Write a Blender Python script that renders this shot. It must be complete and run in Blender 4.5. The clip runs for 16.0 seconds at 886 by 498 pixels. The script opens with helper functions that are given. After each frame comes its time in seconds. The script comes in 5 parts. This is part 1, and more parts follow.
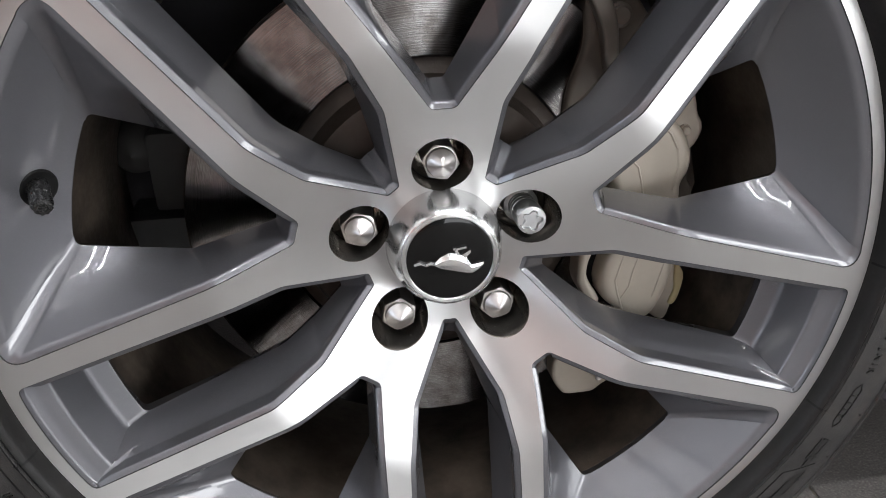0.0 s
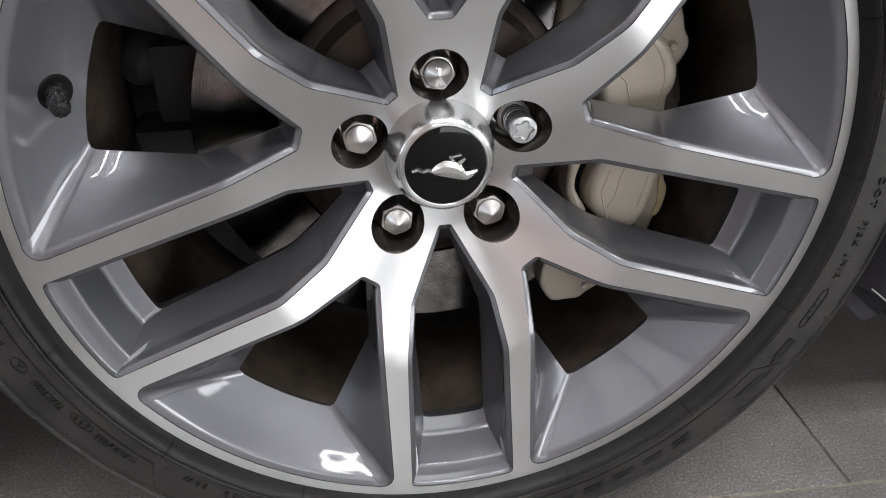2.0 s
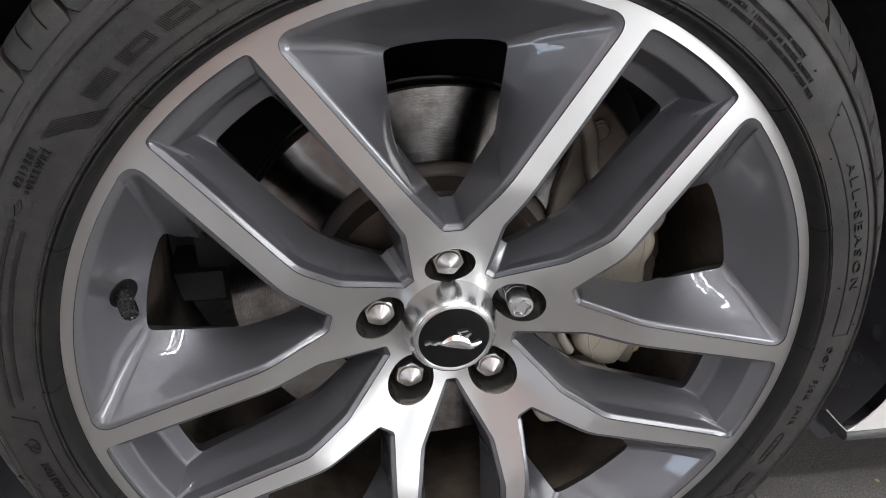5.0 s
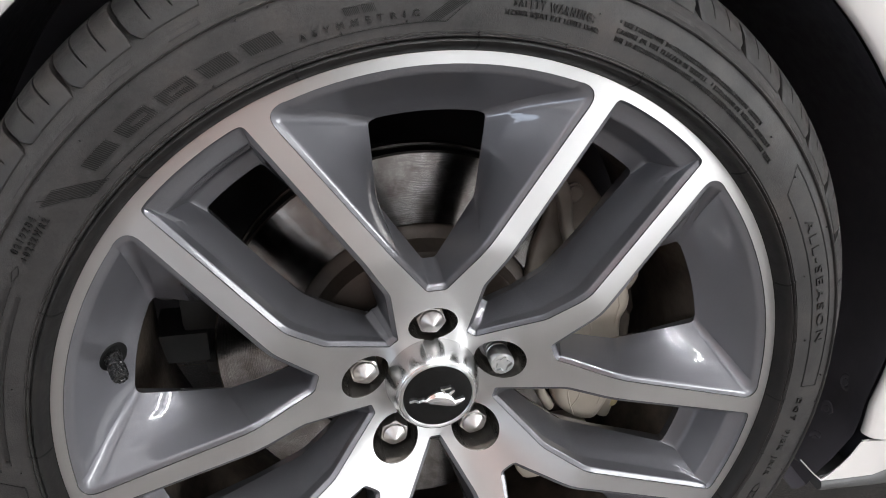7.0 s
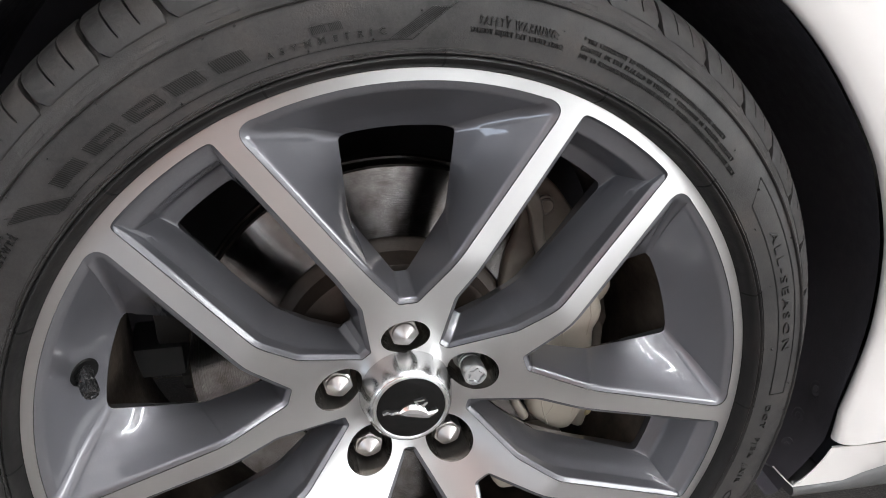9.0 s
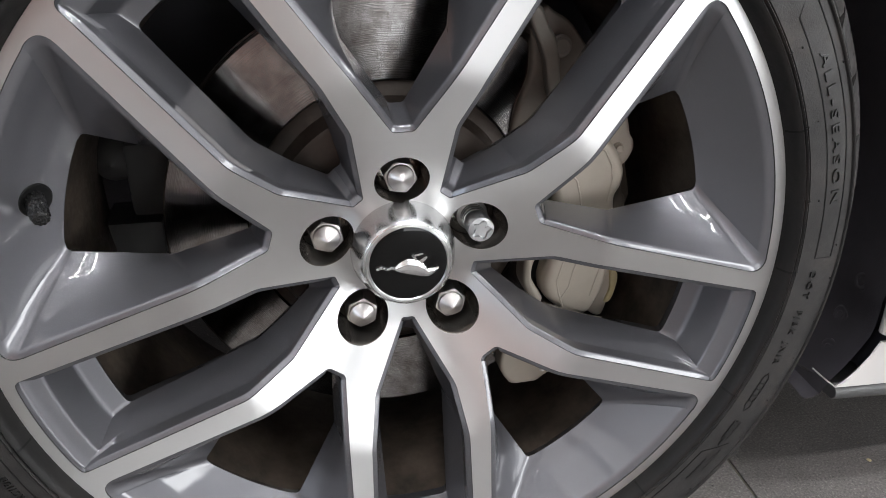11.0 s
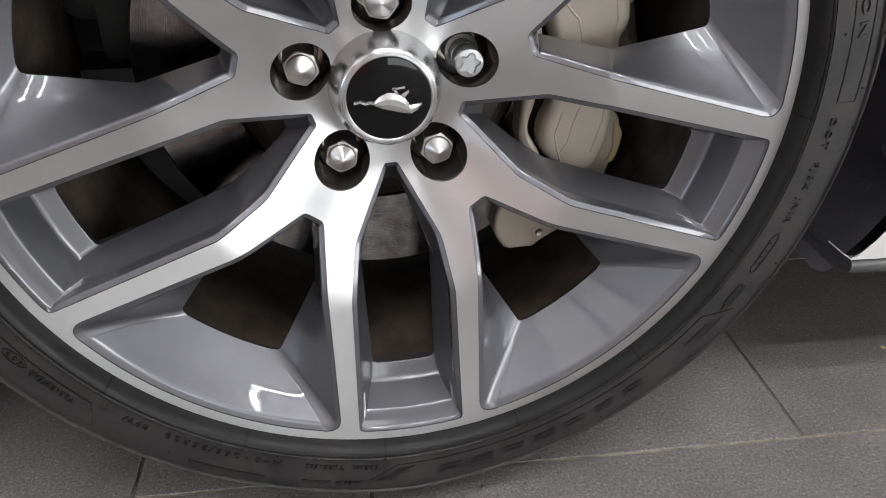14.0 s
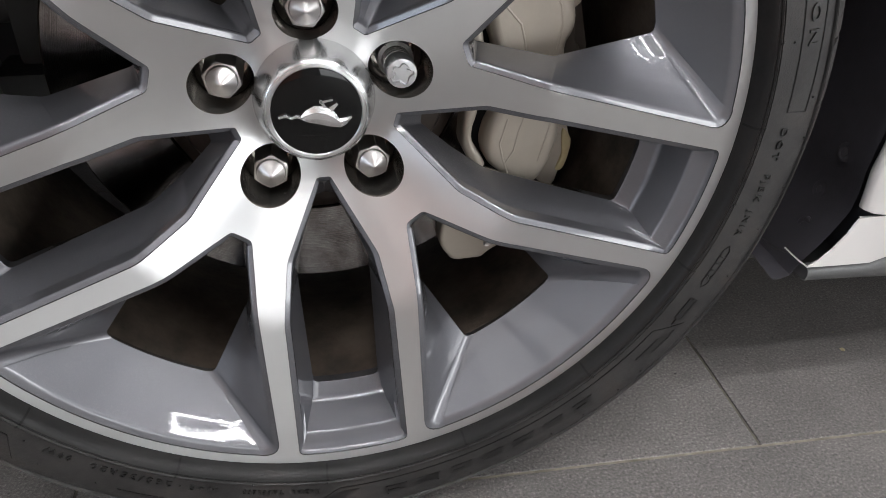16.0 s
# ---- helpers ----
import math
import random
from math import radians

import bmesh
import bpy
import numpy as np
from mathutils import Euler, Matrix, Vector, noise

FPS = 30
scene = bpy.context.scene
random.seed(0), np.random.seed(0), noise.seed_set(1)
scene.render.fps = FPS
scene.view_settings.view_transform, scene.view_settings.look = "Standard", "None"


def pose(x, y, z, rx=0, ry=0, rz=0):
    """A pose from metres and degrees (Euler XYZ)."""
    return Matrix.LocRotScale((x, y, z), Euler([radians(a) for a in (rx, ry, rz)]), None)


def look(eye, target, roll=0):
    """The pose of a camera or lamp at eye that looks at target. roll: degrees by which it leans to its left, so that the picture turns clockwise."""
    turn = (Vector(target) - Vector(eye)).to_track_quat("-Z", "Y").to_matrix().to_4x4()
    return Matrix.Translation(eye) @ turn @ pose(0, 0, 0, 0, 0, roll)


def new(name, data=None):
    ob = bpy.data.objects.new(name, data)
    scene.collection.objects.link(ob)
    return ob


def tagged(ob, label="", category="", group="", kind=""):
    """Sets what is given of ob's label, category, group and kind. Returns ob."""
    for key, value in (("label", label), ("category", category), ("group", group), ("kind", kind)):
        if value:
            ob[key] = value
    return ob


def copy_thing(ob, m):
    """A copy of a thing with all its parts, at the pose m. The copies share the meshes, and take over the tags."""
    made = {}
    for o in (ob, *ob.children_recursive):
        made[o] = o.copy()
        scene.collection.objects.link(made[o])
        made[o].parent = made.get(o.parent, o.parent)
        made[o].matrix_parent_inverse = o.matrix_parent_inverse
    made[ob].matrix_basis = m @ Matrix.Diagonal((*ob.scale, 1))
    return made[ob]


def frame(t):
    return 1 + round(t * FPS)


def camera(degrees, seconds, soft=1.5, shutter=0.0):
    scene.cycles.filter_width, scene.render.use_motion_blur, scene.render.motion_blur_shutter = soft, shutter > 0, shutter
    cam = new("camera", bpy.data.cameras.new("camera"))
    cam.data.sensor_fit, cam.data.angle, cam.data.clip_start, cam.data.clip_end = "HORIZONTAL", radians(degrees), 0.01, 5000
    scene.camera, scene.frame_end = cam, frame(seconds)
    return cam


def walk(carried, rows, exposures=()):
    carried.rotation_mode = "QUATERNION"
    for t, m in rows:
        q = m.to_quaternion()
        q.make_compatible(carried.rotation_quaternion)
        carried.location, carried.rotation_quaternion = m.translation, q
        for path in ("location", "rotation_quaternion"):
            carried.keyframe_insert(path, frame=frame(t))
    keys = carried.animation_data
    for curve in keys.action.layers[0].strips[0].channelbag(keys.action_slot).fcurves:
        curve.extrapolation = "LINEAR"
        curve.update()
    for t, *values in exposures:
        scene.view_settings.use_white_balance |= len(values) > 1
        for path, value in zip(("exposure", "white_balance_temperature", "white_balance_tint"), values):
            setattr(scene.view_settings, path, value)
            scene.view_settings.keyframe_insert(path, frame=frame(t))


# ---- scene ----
EXPOSURES = [(0.0, 0.14), (0.5, 0.10), (1.0, -0.06), (2.0, -0.04), (3.5, 0.0), (5.0, 0.02), (7.5, 0.30), (8.2, 0.30), (10.5, 0.18), (11.0, 0.05), (11.5, 0.0), (12.5, -0.08), (14.0, -0.08), (14.5, -0.10), (16.0, -0.08)]
cam = camera(60.94, 16.0, 0.6)
PATH = [
    (0, (-0.0623, -0.3895, 0.5385), (0.0638, 0.5161, 0.1336), -1.54),
    (0.5, (-0.0704, -0.3957, 0.4856), (0.0594, 0.5019, 0.0645), -1.63),
    (1, (-0.0703, -0.3981, 0.4658), (0.0593, 0.4835, 0.0120), -1.29),
    (1.5, (-0.0721, -0.4096, 0.4790), (0.0613, 0.4724, 0.0271), -1.62),
    (2, (-0.0709, -0.4220, 0.5357), (0.0603, 0.4427, 0.0508), -0.88),
    (2.5, (-0.0685, -0.4327, 0.5767), (0.0597, 0.4284, 0.0846), -0.88),
    (3, (-0.0734, -0.4381, 0.6033), (0.0567, 0.4203, 0.1071), -0.57),
    (3.5, (-0.0757, -0.4440, 0.6266), (0.0534, 0.4118, 0.1258), -0.44),
    (4, (-0.0820, -0.4342, 0.6705), (0.0567, 0.4114, 0.1551), 0.22),
    (4.5, (-0.0883, -0.4310, 0.6807), (0.0534, 0.4225, 0.1793), 0.24),
    (5, (-0.0866, -0.4253, 0.6824), (0.0605, 0.4333, 0.1914), 0.36),
    (7.5, (-0.0965, -0.4440, 0.6939), (0.0983, 0.4458, 0.2812), 0.46),
    (8, (-0.0908, -0.4463, 0.6978), (0.1124, 0.4424, 0.2869), 0.54),
    (8.2, (-0.0865, -0.4485, 0.7020), (0.1199, 0.4380, 0.2879), 0.72),
    (10.3, (-0.0863, -0.4398, 0.6449), (0.1151, 0.4525, 0.2408), 0.26),
    (10.5, (-0.0824, -0.4389, 0.6209), (0.1146, 0.4550, 0.2182), 0.18),
    (11, (-0.0711, -0.4352, 0.5707), (0.1123, 0.4551, 0.1540), 0.21),
    (11.5, (-0.0732, -0.4418, 0.5597), (0.1027, 0.4410, 0.1242), 0.19),
    (12, (-0.0712, -0.4462, 0.5478), (0.0945, 0.4287, 0.0928), 0.17),
    (12.5, (-0.0690, -0.4480, 0.5452), (0.0888, 0.4186, 0.0717), 0.22),
    (13, (-0.0690, -0.4514, 0.5458), (0.0835, 0.4089, 0.0594), 0.25),
    (13.5, (-0.0692, -0.4483, 0.5461), (0.0778, 0.4068, 0.0488), 0.31),
    (14, (-0.0438, -0.4323, 0.5059), (0.1020, 0.4168, -0.0018), 0.27),
    (14.5, (-0.0210, -0.4303, 0.4680), (0.1310, 0.4101, -0.0523), 0.48),
    (15, (-0.0071, -0.4174, 0.4477), (0.1509, 0.4171, -0.0801), 0.59),
    (15.5, (-0.0230, -0.4159, 0.4718), (0.1420, 0.4178, -0.0552), 0.54),
    (16, (-0.0107, -0.4048, 0.5132), (0.1603, 0.4281, -0.0130), 0.67),
]
walk(cam, [(t, look(eye, target, roll)) for t, eye, target, roll in PATH], EXPOSURES)

# ---------------------------------------------------------------- light
world = bpy.data.worlds.new("world")
scene.world = world
world.use_nodes = True
world.node_tree.nodes["Background"].inputs[0].default_value = (0.75, 0.78, 0.82, 1)
world.node_tree.nodes["Background"].inputs[1].default_value = 2.0

# daylight through the shop windows in the east, south and west walls
for x, y, z, width, height, power, tint in ((4.95, -5.4, 1.03, 5.6, 1.85, 335.0, (0.97, 0.985, 1.0)), (2.45, -8.95, 1.15, 3.3, 2.1, 75.0, (0.97, 0.985, 1.0)), (-4.95, -3.1, 1.05, 1.3, 1.4, 30.0, (0.66, 0.80, 1.0))):
    day = new("window_daylight", bpy.data.lights.new("window_daylight", "AREA"))
    day.data.shape, day.data.size, day.data.size_y = "RECTANGLE", width, height
    day.data.energy, day.data.color = power, tint
    day.matrix_world = look((x, y, z), (x, 0.0, z) if y < -8 else (0.0, y, z))

ZH = 0.345                  # height of the axle
TURN = 1.5                  # degrees by which the wheel stands turned
TAU = math.tau


# ---------------------------------------------------------------- materials
def nodes_of(name):
    m = bpy.data.materials.new(name)
    m.use_nodes = True
    nt = m.node_tree
    return m, nt, nt.nodes["Principled BSDF"]


def link(nt, a, b):
    nt.links.new(a, b)


def noise_node(nt, scale, detail=6.0, rough=0.6, coord="Object", stretch=None):
    tc = nt.nodes.new("ShaderNodeTexCoord")
    n = nt.nodes.new("ShaderNodeTexNoise")
    n.inputs["Scale"].default_value = scale
    n.inputs["Detail"].default_value = detail
    n.inputs["Roughness"].default_value = rough
    src = tc.outputs[coord]
    if stretch:
        mp = nt.nodes.new("ShaderNodeMapping")
        mp.inputs["Scale"].default_value = stretch
        link(nt, src, mp.inputs["Vector"])
        src = mp.outputs["Vector"]
    link(nt, src, n.inputs["Vector"])
    return n


def ramp(nt, src, stops):
    r = nt.nodes.new("ShaderNodeValToRGB")
    els = r.color_ramp.elements
    while len(els) < len(stops):
        els.new(0.5)
    for e, (p, c) in zip(els, stops):
        e.position = p
        e.color = (*c, 1) if len(c) == 3 else c
    link(nt, src, r.inputs["Fac"])
    return r


def grey(v):
    return (v, v, v)


def bump(nt, bsdf, height, strength, distance, after=None):
    b = nt.nodes.new("ShaderNodeBump")
    b.inputs["Strength"].default_value = strength
    b.inputs["Distance"].default_value = distance
    link(nt, height, b.inputs["Height"])
    if after:
        link(nt, after.outputs["Normal"], b.inputs["Normal"])
    link(nt, b.outputs["Normal"], bsdf.inputs["Normal"])
    return b


def plain(name, lo, hi, scale, rough, metal=0.0, bump_scale=0.0, bump_d=0.0005, coat=0.0, rough_var=0.08):
    """A surface with colour and gloss varied at two scales."""
    m, nt, b = nodes_of(name)
    n = noise_node(nt, scale)
    r = ramp(nt, n.outputs["Fac"], [(0.3, lo), (0.7, hi)])
    link(nt, r.outputs["Color"], b.inputs["Base Color"])
    n2 = noise_node(nt, scale * 7)
    rr = ramp(nt, n2.outputs["Fac"], [(0.3, grey(max(0.02, rough - rough_var))), (0.7, grey(rough + rough_var))])
    link(nt, rr.outputs["Color"], b.inputs["Roughness"])
    b.inputs["Metallic"].default_value = metal
    b.inputs["Coat Weight"].default_value = coat
    b.inputs["Coat Roughness"].default_value = 0.06
    if bump_scale:
        n3 = noise_node(nt, bump_scale)
        bump(nt, b, n3.outputs["Fac"], 0.5, bump_d)
    return m


def radius_of(nt):
    """The distance from the wheel's axis, by the object's own x and z."""
    tc = nt.nodes.new("ShaderNodeTexCoord")
    sep = nt.nodes.new("ShaderNodeSeparateXYZ")
    com = nt.nodes.new("ShaderNodeCombineXYZ")
    ln = nt.nodes.new("ShaderNodeVectorMath")
    ln.operation = "LENGTH"
    link(nt, tc.outputs["Object"], sep.inputs[0])
    link(nt, sep.outputs["X"], com.inputs["X"])
    link(nt, sep.outputs["Z"], com.inputs["Z"])
    link(nt, com.outputs[0], ln.inputs[0])
    return ln.outputs["Value"], sep


def lathe_noise(nt, freq, detail=3.0):
    """Noise that runs round the axis, as turning leaves it."""
    rad, _ = radius_of(nt)
    n = nt.nodes.new("ShaderNodeTexNoise")
    n.noise_dimensions = "1D"
    n.inputs["Scale"].default_value = freq
    n.inputs["Detail"].default_value = detail
    link(nt, rad, n.inputs["W"])
    return n


def radial_grain(nt, bsdf):
    """Spreads the gloss along the radius, across the turning marks."""
    _, sep = radius_of(nt)
    way = nt.nodes.new("ShaderNodeCombineXYZ")
    link(nt, sep.outputs["X"], way.inputs["X"])
    link(nt, sep.outputs["Z"], way.inputs["Z"])
    turn = nt.nodes.new("ShaderNodeVectorTransform")
    turn.vector_type, turn.convert_from, turn.convert_to = "VECTOR", "OBJECT", "WORLD"
    link(nt, way.outputs[0], turn.inputs[0])
    link(nt, turn.outputs[0], bsdf.inputs["Tangent"])


def machined(name="machined_aluminium", aniso=0.90, rough=0.36):
    m, nt, b = nodes_of(name)
    b.inputs["Metallic"].default_value = 1.0
    n = noise_node(nt, 9)
    r = ramp(nt, n.outputs["Fac"], [(0.3, (0.58, 0.58, 0.58)), (0.7, (0.64, 0.64, 0.635))])
    link(nt, r.outputs["Color"], b.inputs["Base Color"])
    fine = lathe_noise(nt, 6000, 2)
    rr = ramp(nt, fine.outputs["Fac"], [(0.3, grey(rough)), (0.7, grey(rough + 0.05))])
    link(nt, rr.outputs["Color"], b.inputs["Roughness"])
    b.inputs["Anisotropic"].default_value = aniso
    radial_grain(nt, b)
    bump(nt, b, fine.outputs["Fac"], 0.03, 0.0001)
    b.inputs["Coat Weight"].default_value = 0.35
    b.inputs["Coat Roughness"].default_value = 0.12
    return m


def wheel_paint():
    m, nt, b = nodes_of("grey_metallic_paint")
    b.inputs["Metallic"].default_value = 0.75
    flake = nt.nodes.new("ShaderNodeTexVoronoi")
    flake.inputs["Scale"].default_value = 4500
    tc = nt.nodes.new("ShaderNodeTexCoord")
    link(nt, tc.outputs["Object"], flake.inputs["Vector"])
    cl = nt.nodes.new("ShaderNodeSeparateColor")
    link(nt, flake.outputs["Color"], cl.inputs[0])
    r = ramp(nt, cl.outputs[0], [(0.0, (0.116, 0.116, 0.127)), (0.8, (0.138, 0.138, 0.151)), (1.0, (0.200, 0.200, 0.214))])
    n = noise_node(nt, 14)
    mix = nt.nodes.new("ShaderNodeMix")
    mix.data_type, mix.blend_type = "RGBA", "MULTIPLY"
    mix.inputs["Factor"].default_value = 0.25
    r2 = ramp(nt, n.outputs["Fac"], [(0.3, grey(0.75)), (0.7, grey(1.0))])
    link(nt, r.outputs["Color"], mix.inputs[6])
    link(nt, r2.outputs["Color"], mix.inputs[7])
    link(nt, mix.outputs[2], b.inputs["Base Color"])
    b.inputs["Roughness"].default_value = 0.50
    b.inputs["Coat Weight"].default_value = 1.0
    b.inputs["Coat Roughness"].default_value = 0.015
    n3 = noise_node(nt, 750, 1.5, 0.55)
    peel = bump(nt, b, n3.outputs["Fac"], 0.045, 0.0004)
    link(nt, peel.outputs["Normal"], b.inputs["Coat Normal"])
    return m


def rubber(name, lo, hi, rough=0.62, spec=0.32, grain=900):
    m, nt, b = nodes_of(name)
    n = noise_node(nt, 24, 9, 0.7)
    r = ramp(nt, n.outputs["Fac"], [(0.30, (lo, lo * 0.95, lo * 0.93)), (0.52, (hi, hi * 0.94, hi * 0.91)), (0.66, (hi * 1.3, hi * 1.12, hi * 1.02)), (0.80, (hi * 1.9, hi * 1.5, hi * 1.28))])
    n4 = noise_node(nt, 420, 5, 0.75)
    r4 = ramp(nt, n4.outputs["Fac"], [(0.30, grey(0.68)), (0.55, grey(1.0)), (0.72, grey(1.3)), (0.80, grey(2.0))])
    mix = nt.nodes.new("ShaderNodeMix")
    mix.data_type, mix.blend_type = "RGBA", "MULTIPLY"
    mix.inputs["Factor"].default_value = 0.7
    link(nt, r.outputs["Color"], mix.inputs[6])
    link(nt, r4.outputs["Color"], mix.inputs[7])
    link(nt, mix.outputs[2], b.inputs["Base Color"])
    n2 = noise_node(nt, 90)
    rr = ramp(nt, n2.outputs["Fac"], [(0.3, grey(rough - 0.1)), (0.7, grey(rough + 0.12))])
    link(nt, rr.outputs["Color"], b.inputs["Roughness"])
    b.inputs["Specular IOR Level"].default_value = spec
    n3 = noise_node(nt, grain, 3)
    bump(nt, b, n3.outputs["Fac"], 0.4, 0.0005)
    return m


def disc_metal():
    m, nt, b = nodes_of("scored_disc_steel")
    b.inputs["Metallic"].default_value = 1.0
    fine = lathe_noise(nt, 2000, 5)
    blotch = noise_node(nt, 60, 6, 0.65)
    r = ramp(nt, fine.outputs["Fac"], [(0.32, (0.19, 0.183, 0.18)), (0.5, (0.29, 0.28, 0.275)), (0.68, (0.40, 0.39, 0.385))])
    r2 = ramp(nt, blotch.outputs["Fac"], [(0.38, (0.50, 0.45, 0.42)), (0.62, grey(1.1))])
    mix = nt.nodes.new("ShaderNodeMix")
    mix.data_type, mix.blend_type = "RGBA", "MULTIPLY"
    mix.inputs["Factor"].default_value = 0.8
    link(nt, r.outputs["Color"], mix.inputs[6])
    link(nt, r2.outputs["Color"], mix.inputs[7])
    link(nt, mix.outputs[2], b.inputs["Base Color"])
    b.inputs["Roughness"].default_value = 0.22
    b.inputs["Anisotropic"].default_value = 0.97
    radial_grain(nt, b)
    bump(nt, b, fine.outputs["Fac"], 0.06, 0.0002)
    return m


def tile_stone():
    m, nt, b = nodes_of("dark_stoneware_tile")
    info = nt.nodes.new("ShaderNodeObjectInfo")
    n = noise_node(nt, 11, 9, 0.7)
    n2 = noise_node(nt, 380, 8, 0.80)
    r = ramp(nt, n.outputs["Fac"], [(0.25, (0.128, 0.119, 0.114)), (0.75, (0.218, 0.203, 0.193))])
    r2 = ramp(nt, n2.outputs["Fac"], [(0.37, grey(0.14)), (0.455, grey(0.74)), (0.545, grey(1.1)), (0.63, grey(2.4))])
    mix = nt.nodes.new("ShaderNodeMix")
    mix.data_type, mix.blend_type = "RGBA", "MULTIPLY"
    mix.inputs["Factor"].default_value = 0.8
    link(nt, r.outputs["Color"], mix.inputs[6])
    link(nt, r2.outputs["Color"], mix.inputs[7])
    hsv = nt.nodes.new("ShaderNodeHueSaturation")
    mm = nt.nodes.new("ShaderNodeMapRange")
    mm.inputs["To Min"].default_value, mm.inputs["To Max"].default_value = 0.9, 1.1
    link(nt, info.outputs["Random"], mm.inputs["Value"])
    link(nt, mm.outputs[0], hsv.inputs["Value"])
    pits = noise_node(nt, 75, 3, 0.5)
    r5 = ramp(nt, pits.outputs["Fac"], [(0.24, grey(0.25)), (0.30, grey(1.0)), (0.73, grey(1.0)), (0.78, grey(1.9))])
    mix2 = nt.nodes.new("ShaderNodeMix")
    mix2.data_type, mix2.blend_type = "RGBA", "MULTIPLY"
    mix2.inputs["Factor"].default_value = 1.0
    link(nt, mix.outputs[2], mix2.inputs[6])
    link(nt, r5.outputs["Color"], mix2.inputs[7])
    link(nt, mix2.outputs[2], hsv.inputs["Color"])
    link(nt, hsv.outputs[0], b.inputs["Base Color"])
    rr = ramp(nt, n2.outputs["Fac"], [(0.3, grey(0.40)), (0.7, grey(0.60))])
    link(nt, rr.outputs["Color"], b.inputs["Roughness"])
    bump(nt, b, n2.outputs["Fac"], 0.9, 0.0011)
    return m


def glow(name, colour, strength):
    m = bpy.data.materials.new(name)
    m.use_nodes = True
    nt = m.node_tree
    nt.nodes.clear()
    e = nt.nodes.new("ShaderNodeEmission")
    o = nt.nodes.new("ShaderNodeOutputMaterial")
    e.inputs[0].default_value, e.inputs[1].default_value = (*colour, 1), strength
    link(nt, e.outputs[0], o.inputs[0])
    return m


MACHINED = machined()
BOSS = machined("turned_hub_aluminium", 0.93, 0.22)
PAINT = wheel_paint()
POCKET = plain("dark_pocket_coating", (0.26, 0.245, 0.225), (0.46, 0.435, 0.40), 60, 0.20, 0.95)
# Step beside the turned face, its thin shadow line put into the colour.
SHADOW_LINE = plain("shadow_line_edge", grey(0.015), grey(0.025), 60, 0.5)
RUBBER = rubber("tyre_rubber", 0.012, 0.026, 0.52, 0.31)
RUBBER_BEAD = rubber("bead_rubber", 0.005, 0.009, 0.46, 0.24, 300)
RUBBER_MARK = rubber("moulded_mark_rubber", 0.004, 0.008, 0.5, 0.24)
RUBBER_TEXT = rubber("raised_text_rubber", 0.005, 0.010, 0.42, 0.40)
# Near-black that puts the shade of gaps and recesses into the colour.
DEEP_BLACK = plain("gap_shade_black", grey(0.004), grey(0.008), 60, 0.6)
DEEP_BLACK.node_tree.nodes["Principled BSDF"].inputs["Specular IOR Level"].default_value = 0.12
RUBBER_TREAD = rubber("dusty_tread_rubber", 0.008, 0.017, 0.52, 0.36, 350)
NUT_STEEL = plain("nut_steel", (0.44, 0.42, 0.41), (0.54, 0.52, 0.51), 40, 0.34, 1.0, rough_var=0.05)
LOCK_STEEL = plain("lock_nut_steel", (0.56, 0.57, 0.58), (0.66, 0.67, 0.68), 40, 0.34, 1.0)
GLOSS_BLACK = plain("gloss_black_enamel", grey(0.002), grey(0.003), 20, 0.05, 0.0, rough_var=0.02)
GLOSS_BLACK.node_tree.nodes["Principled BSDF"].inputs["Specular IOR Level"].default_value = 0.32
CHROME = plain("chromed_emblem", grey(0.78), grey(0.88), 30, 0.24, 1.0, rough_var=0.04)
BARREL = plain("brake_dusted_barrel", (0.024, 0.020, 0.017), (0.125, 0.098, 0.076), 26, 0.45, 0.3, 300, 0.0004)
HAT = plain("rusty_disc_hat", (0.026, 0.019, 0.015), (0.056, 0.042, 0.033), 30, 0.5, 0.4, 260, 0.0004)
DISC = disc_metal()
CALIPER = plain("silver_beige_caliper_paint", (0.40, 0.355, 0.295), (0.48, 0.43, 0.36), 18, 0.42, 0.15, 240, 0.0002)
# Darker caliper tones: shade behind the spokes put into the brown and taupe.
CALIPER_STRAP = plain("shaded_caliper_strap", (0.20, 0.18, 0.155), (0.27, 0.245, 0.215), 24, 0.45, 0.2, 240, 0.0003)
CALIPER_SHADED = plain("shaded_brown_caliper", (0.10, 0.085, 0.07), (0.17, 0.145, 0.12), 24, 0.5, 0.2, 240, 0.0003)
YELLOW = plain("yellow_marked_metal", (0.42, 0.35, 0.19), (0.50, 0.43, 0.26), 60, 0.45)
BLACK_PLASTIC = plain("black_liner_plastic", (0.034, 0.032, 0.037), (0.048, 0.045, 0.052), 12, 0.45, 0.0, 500, 0.0003)
DARK = plain("dark_underside", (0.024, 0.023, 0.022), (0.044, 0.041, 0.039), 9, 0.6)
WHITE_PAINT = plain("cream_white_car_paint", (0.60, 0.58, 0.56), (0.62, 0.60, 0.58), 3, 0.35, 0.0, coat=1.0, rough_var=0.01)
GREY_PLASTIC = plain("dark_grey_sill_and_lit_arm", grey(0.055), grey(0.075), 25, 0.45, 0.0, 700, 0.0003)
TILE = tile_stone()
DARK_GROUT = plain("dark_grout", (0.065, 0.060, 0.050), (0.18, 0.163, 0.13), 60, 0.85, 0.0, 500, 0.0008)
GROUT = plain("sandy_grout", (0.15, 0.135, 0.105), (0.34, 0.31, 0.25), 45, 0.85, 0.0, 500, 0.0008)
WALL_PAINT = plain("grey_wall_paint", grey(0.34), grey(0.40), 2, 0.6)
WALL_RED = plain("red_brown_wall", (0.66, 0.28, 0.20), (0.74, 0.34, 0.25), 3, 0.5)
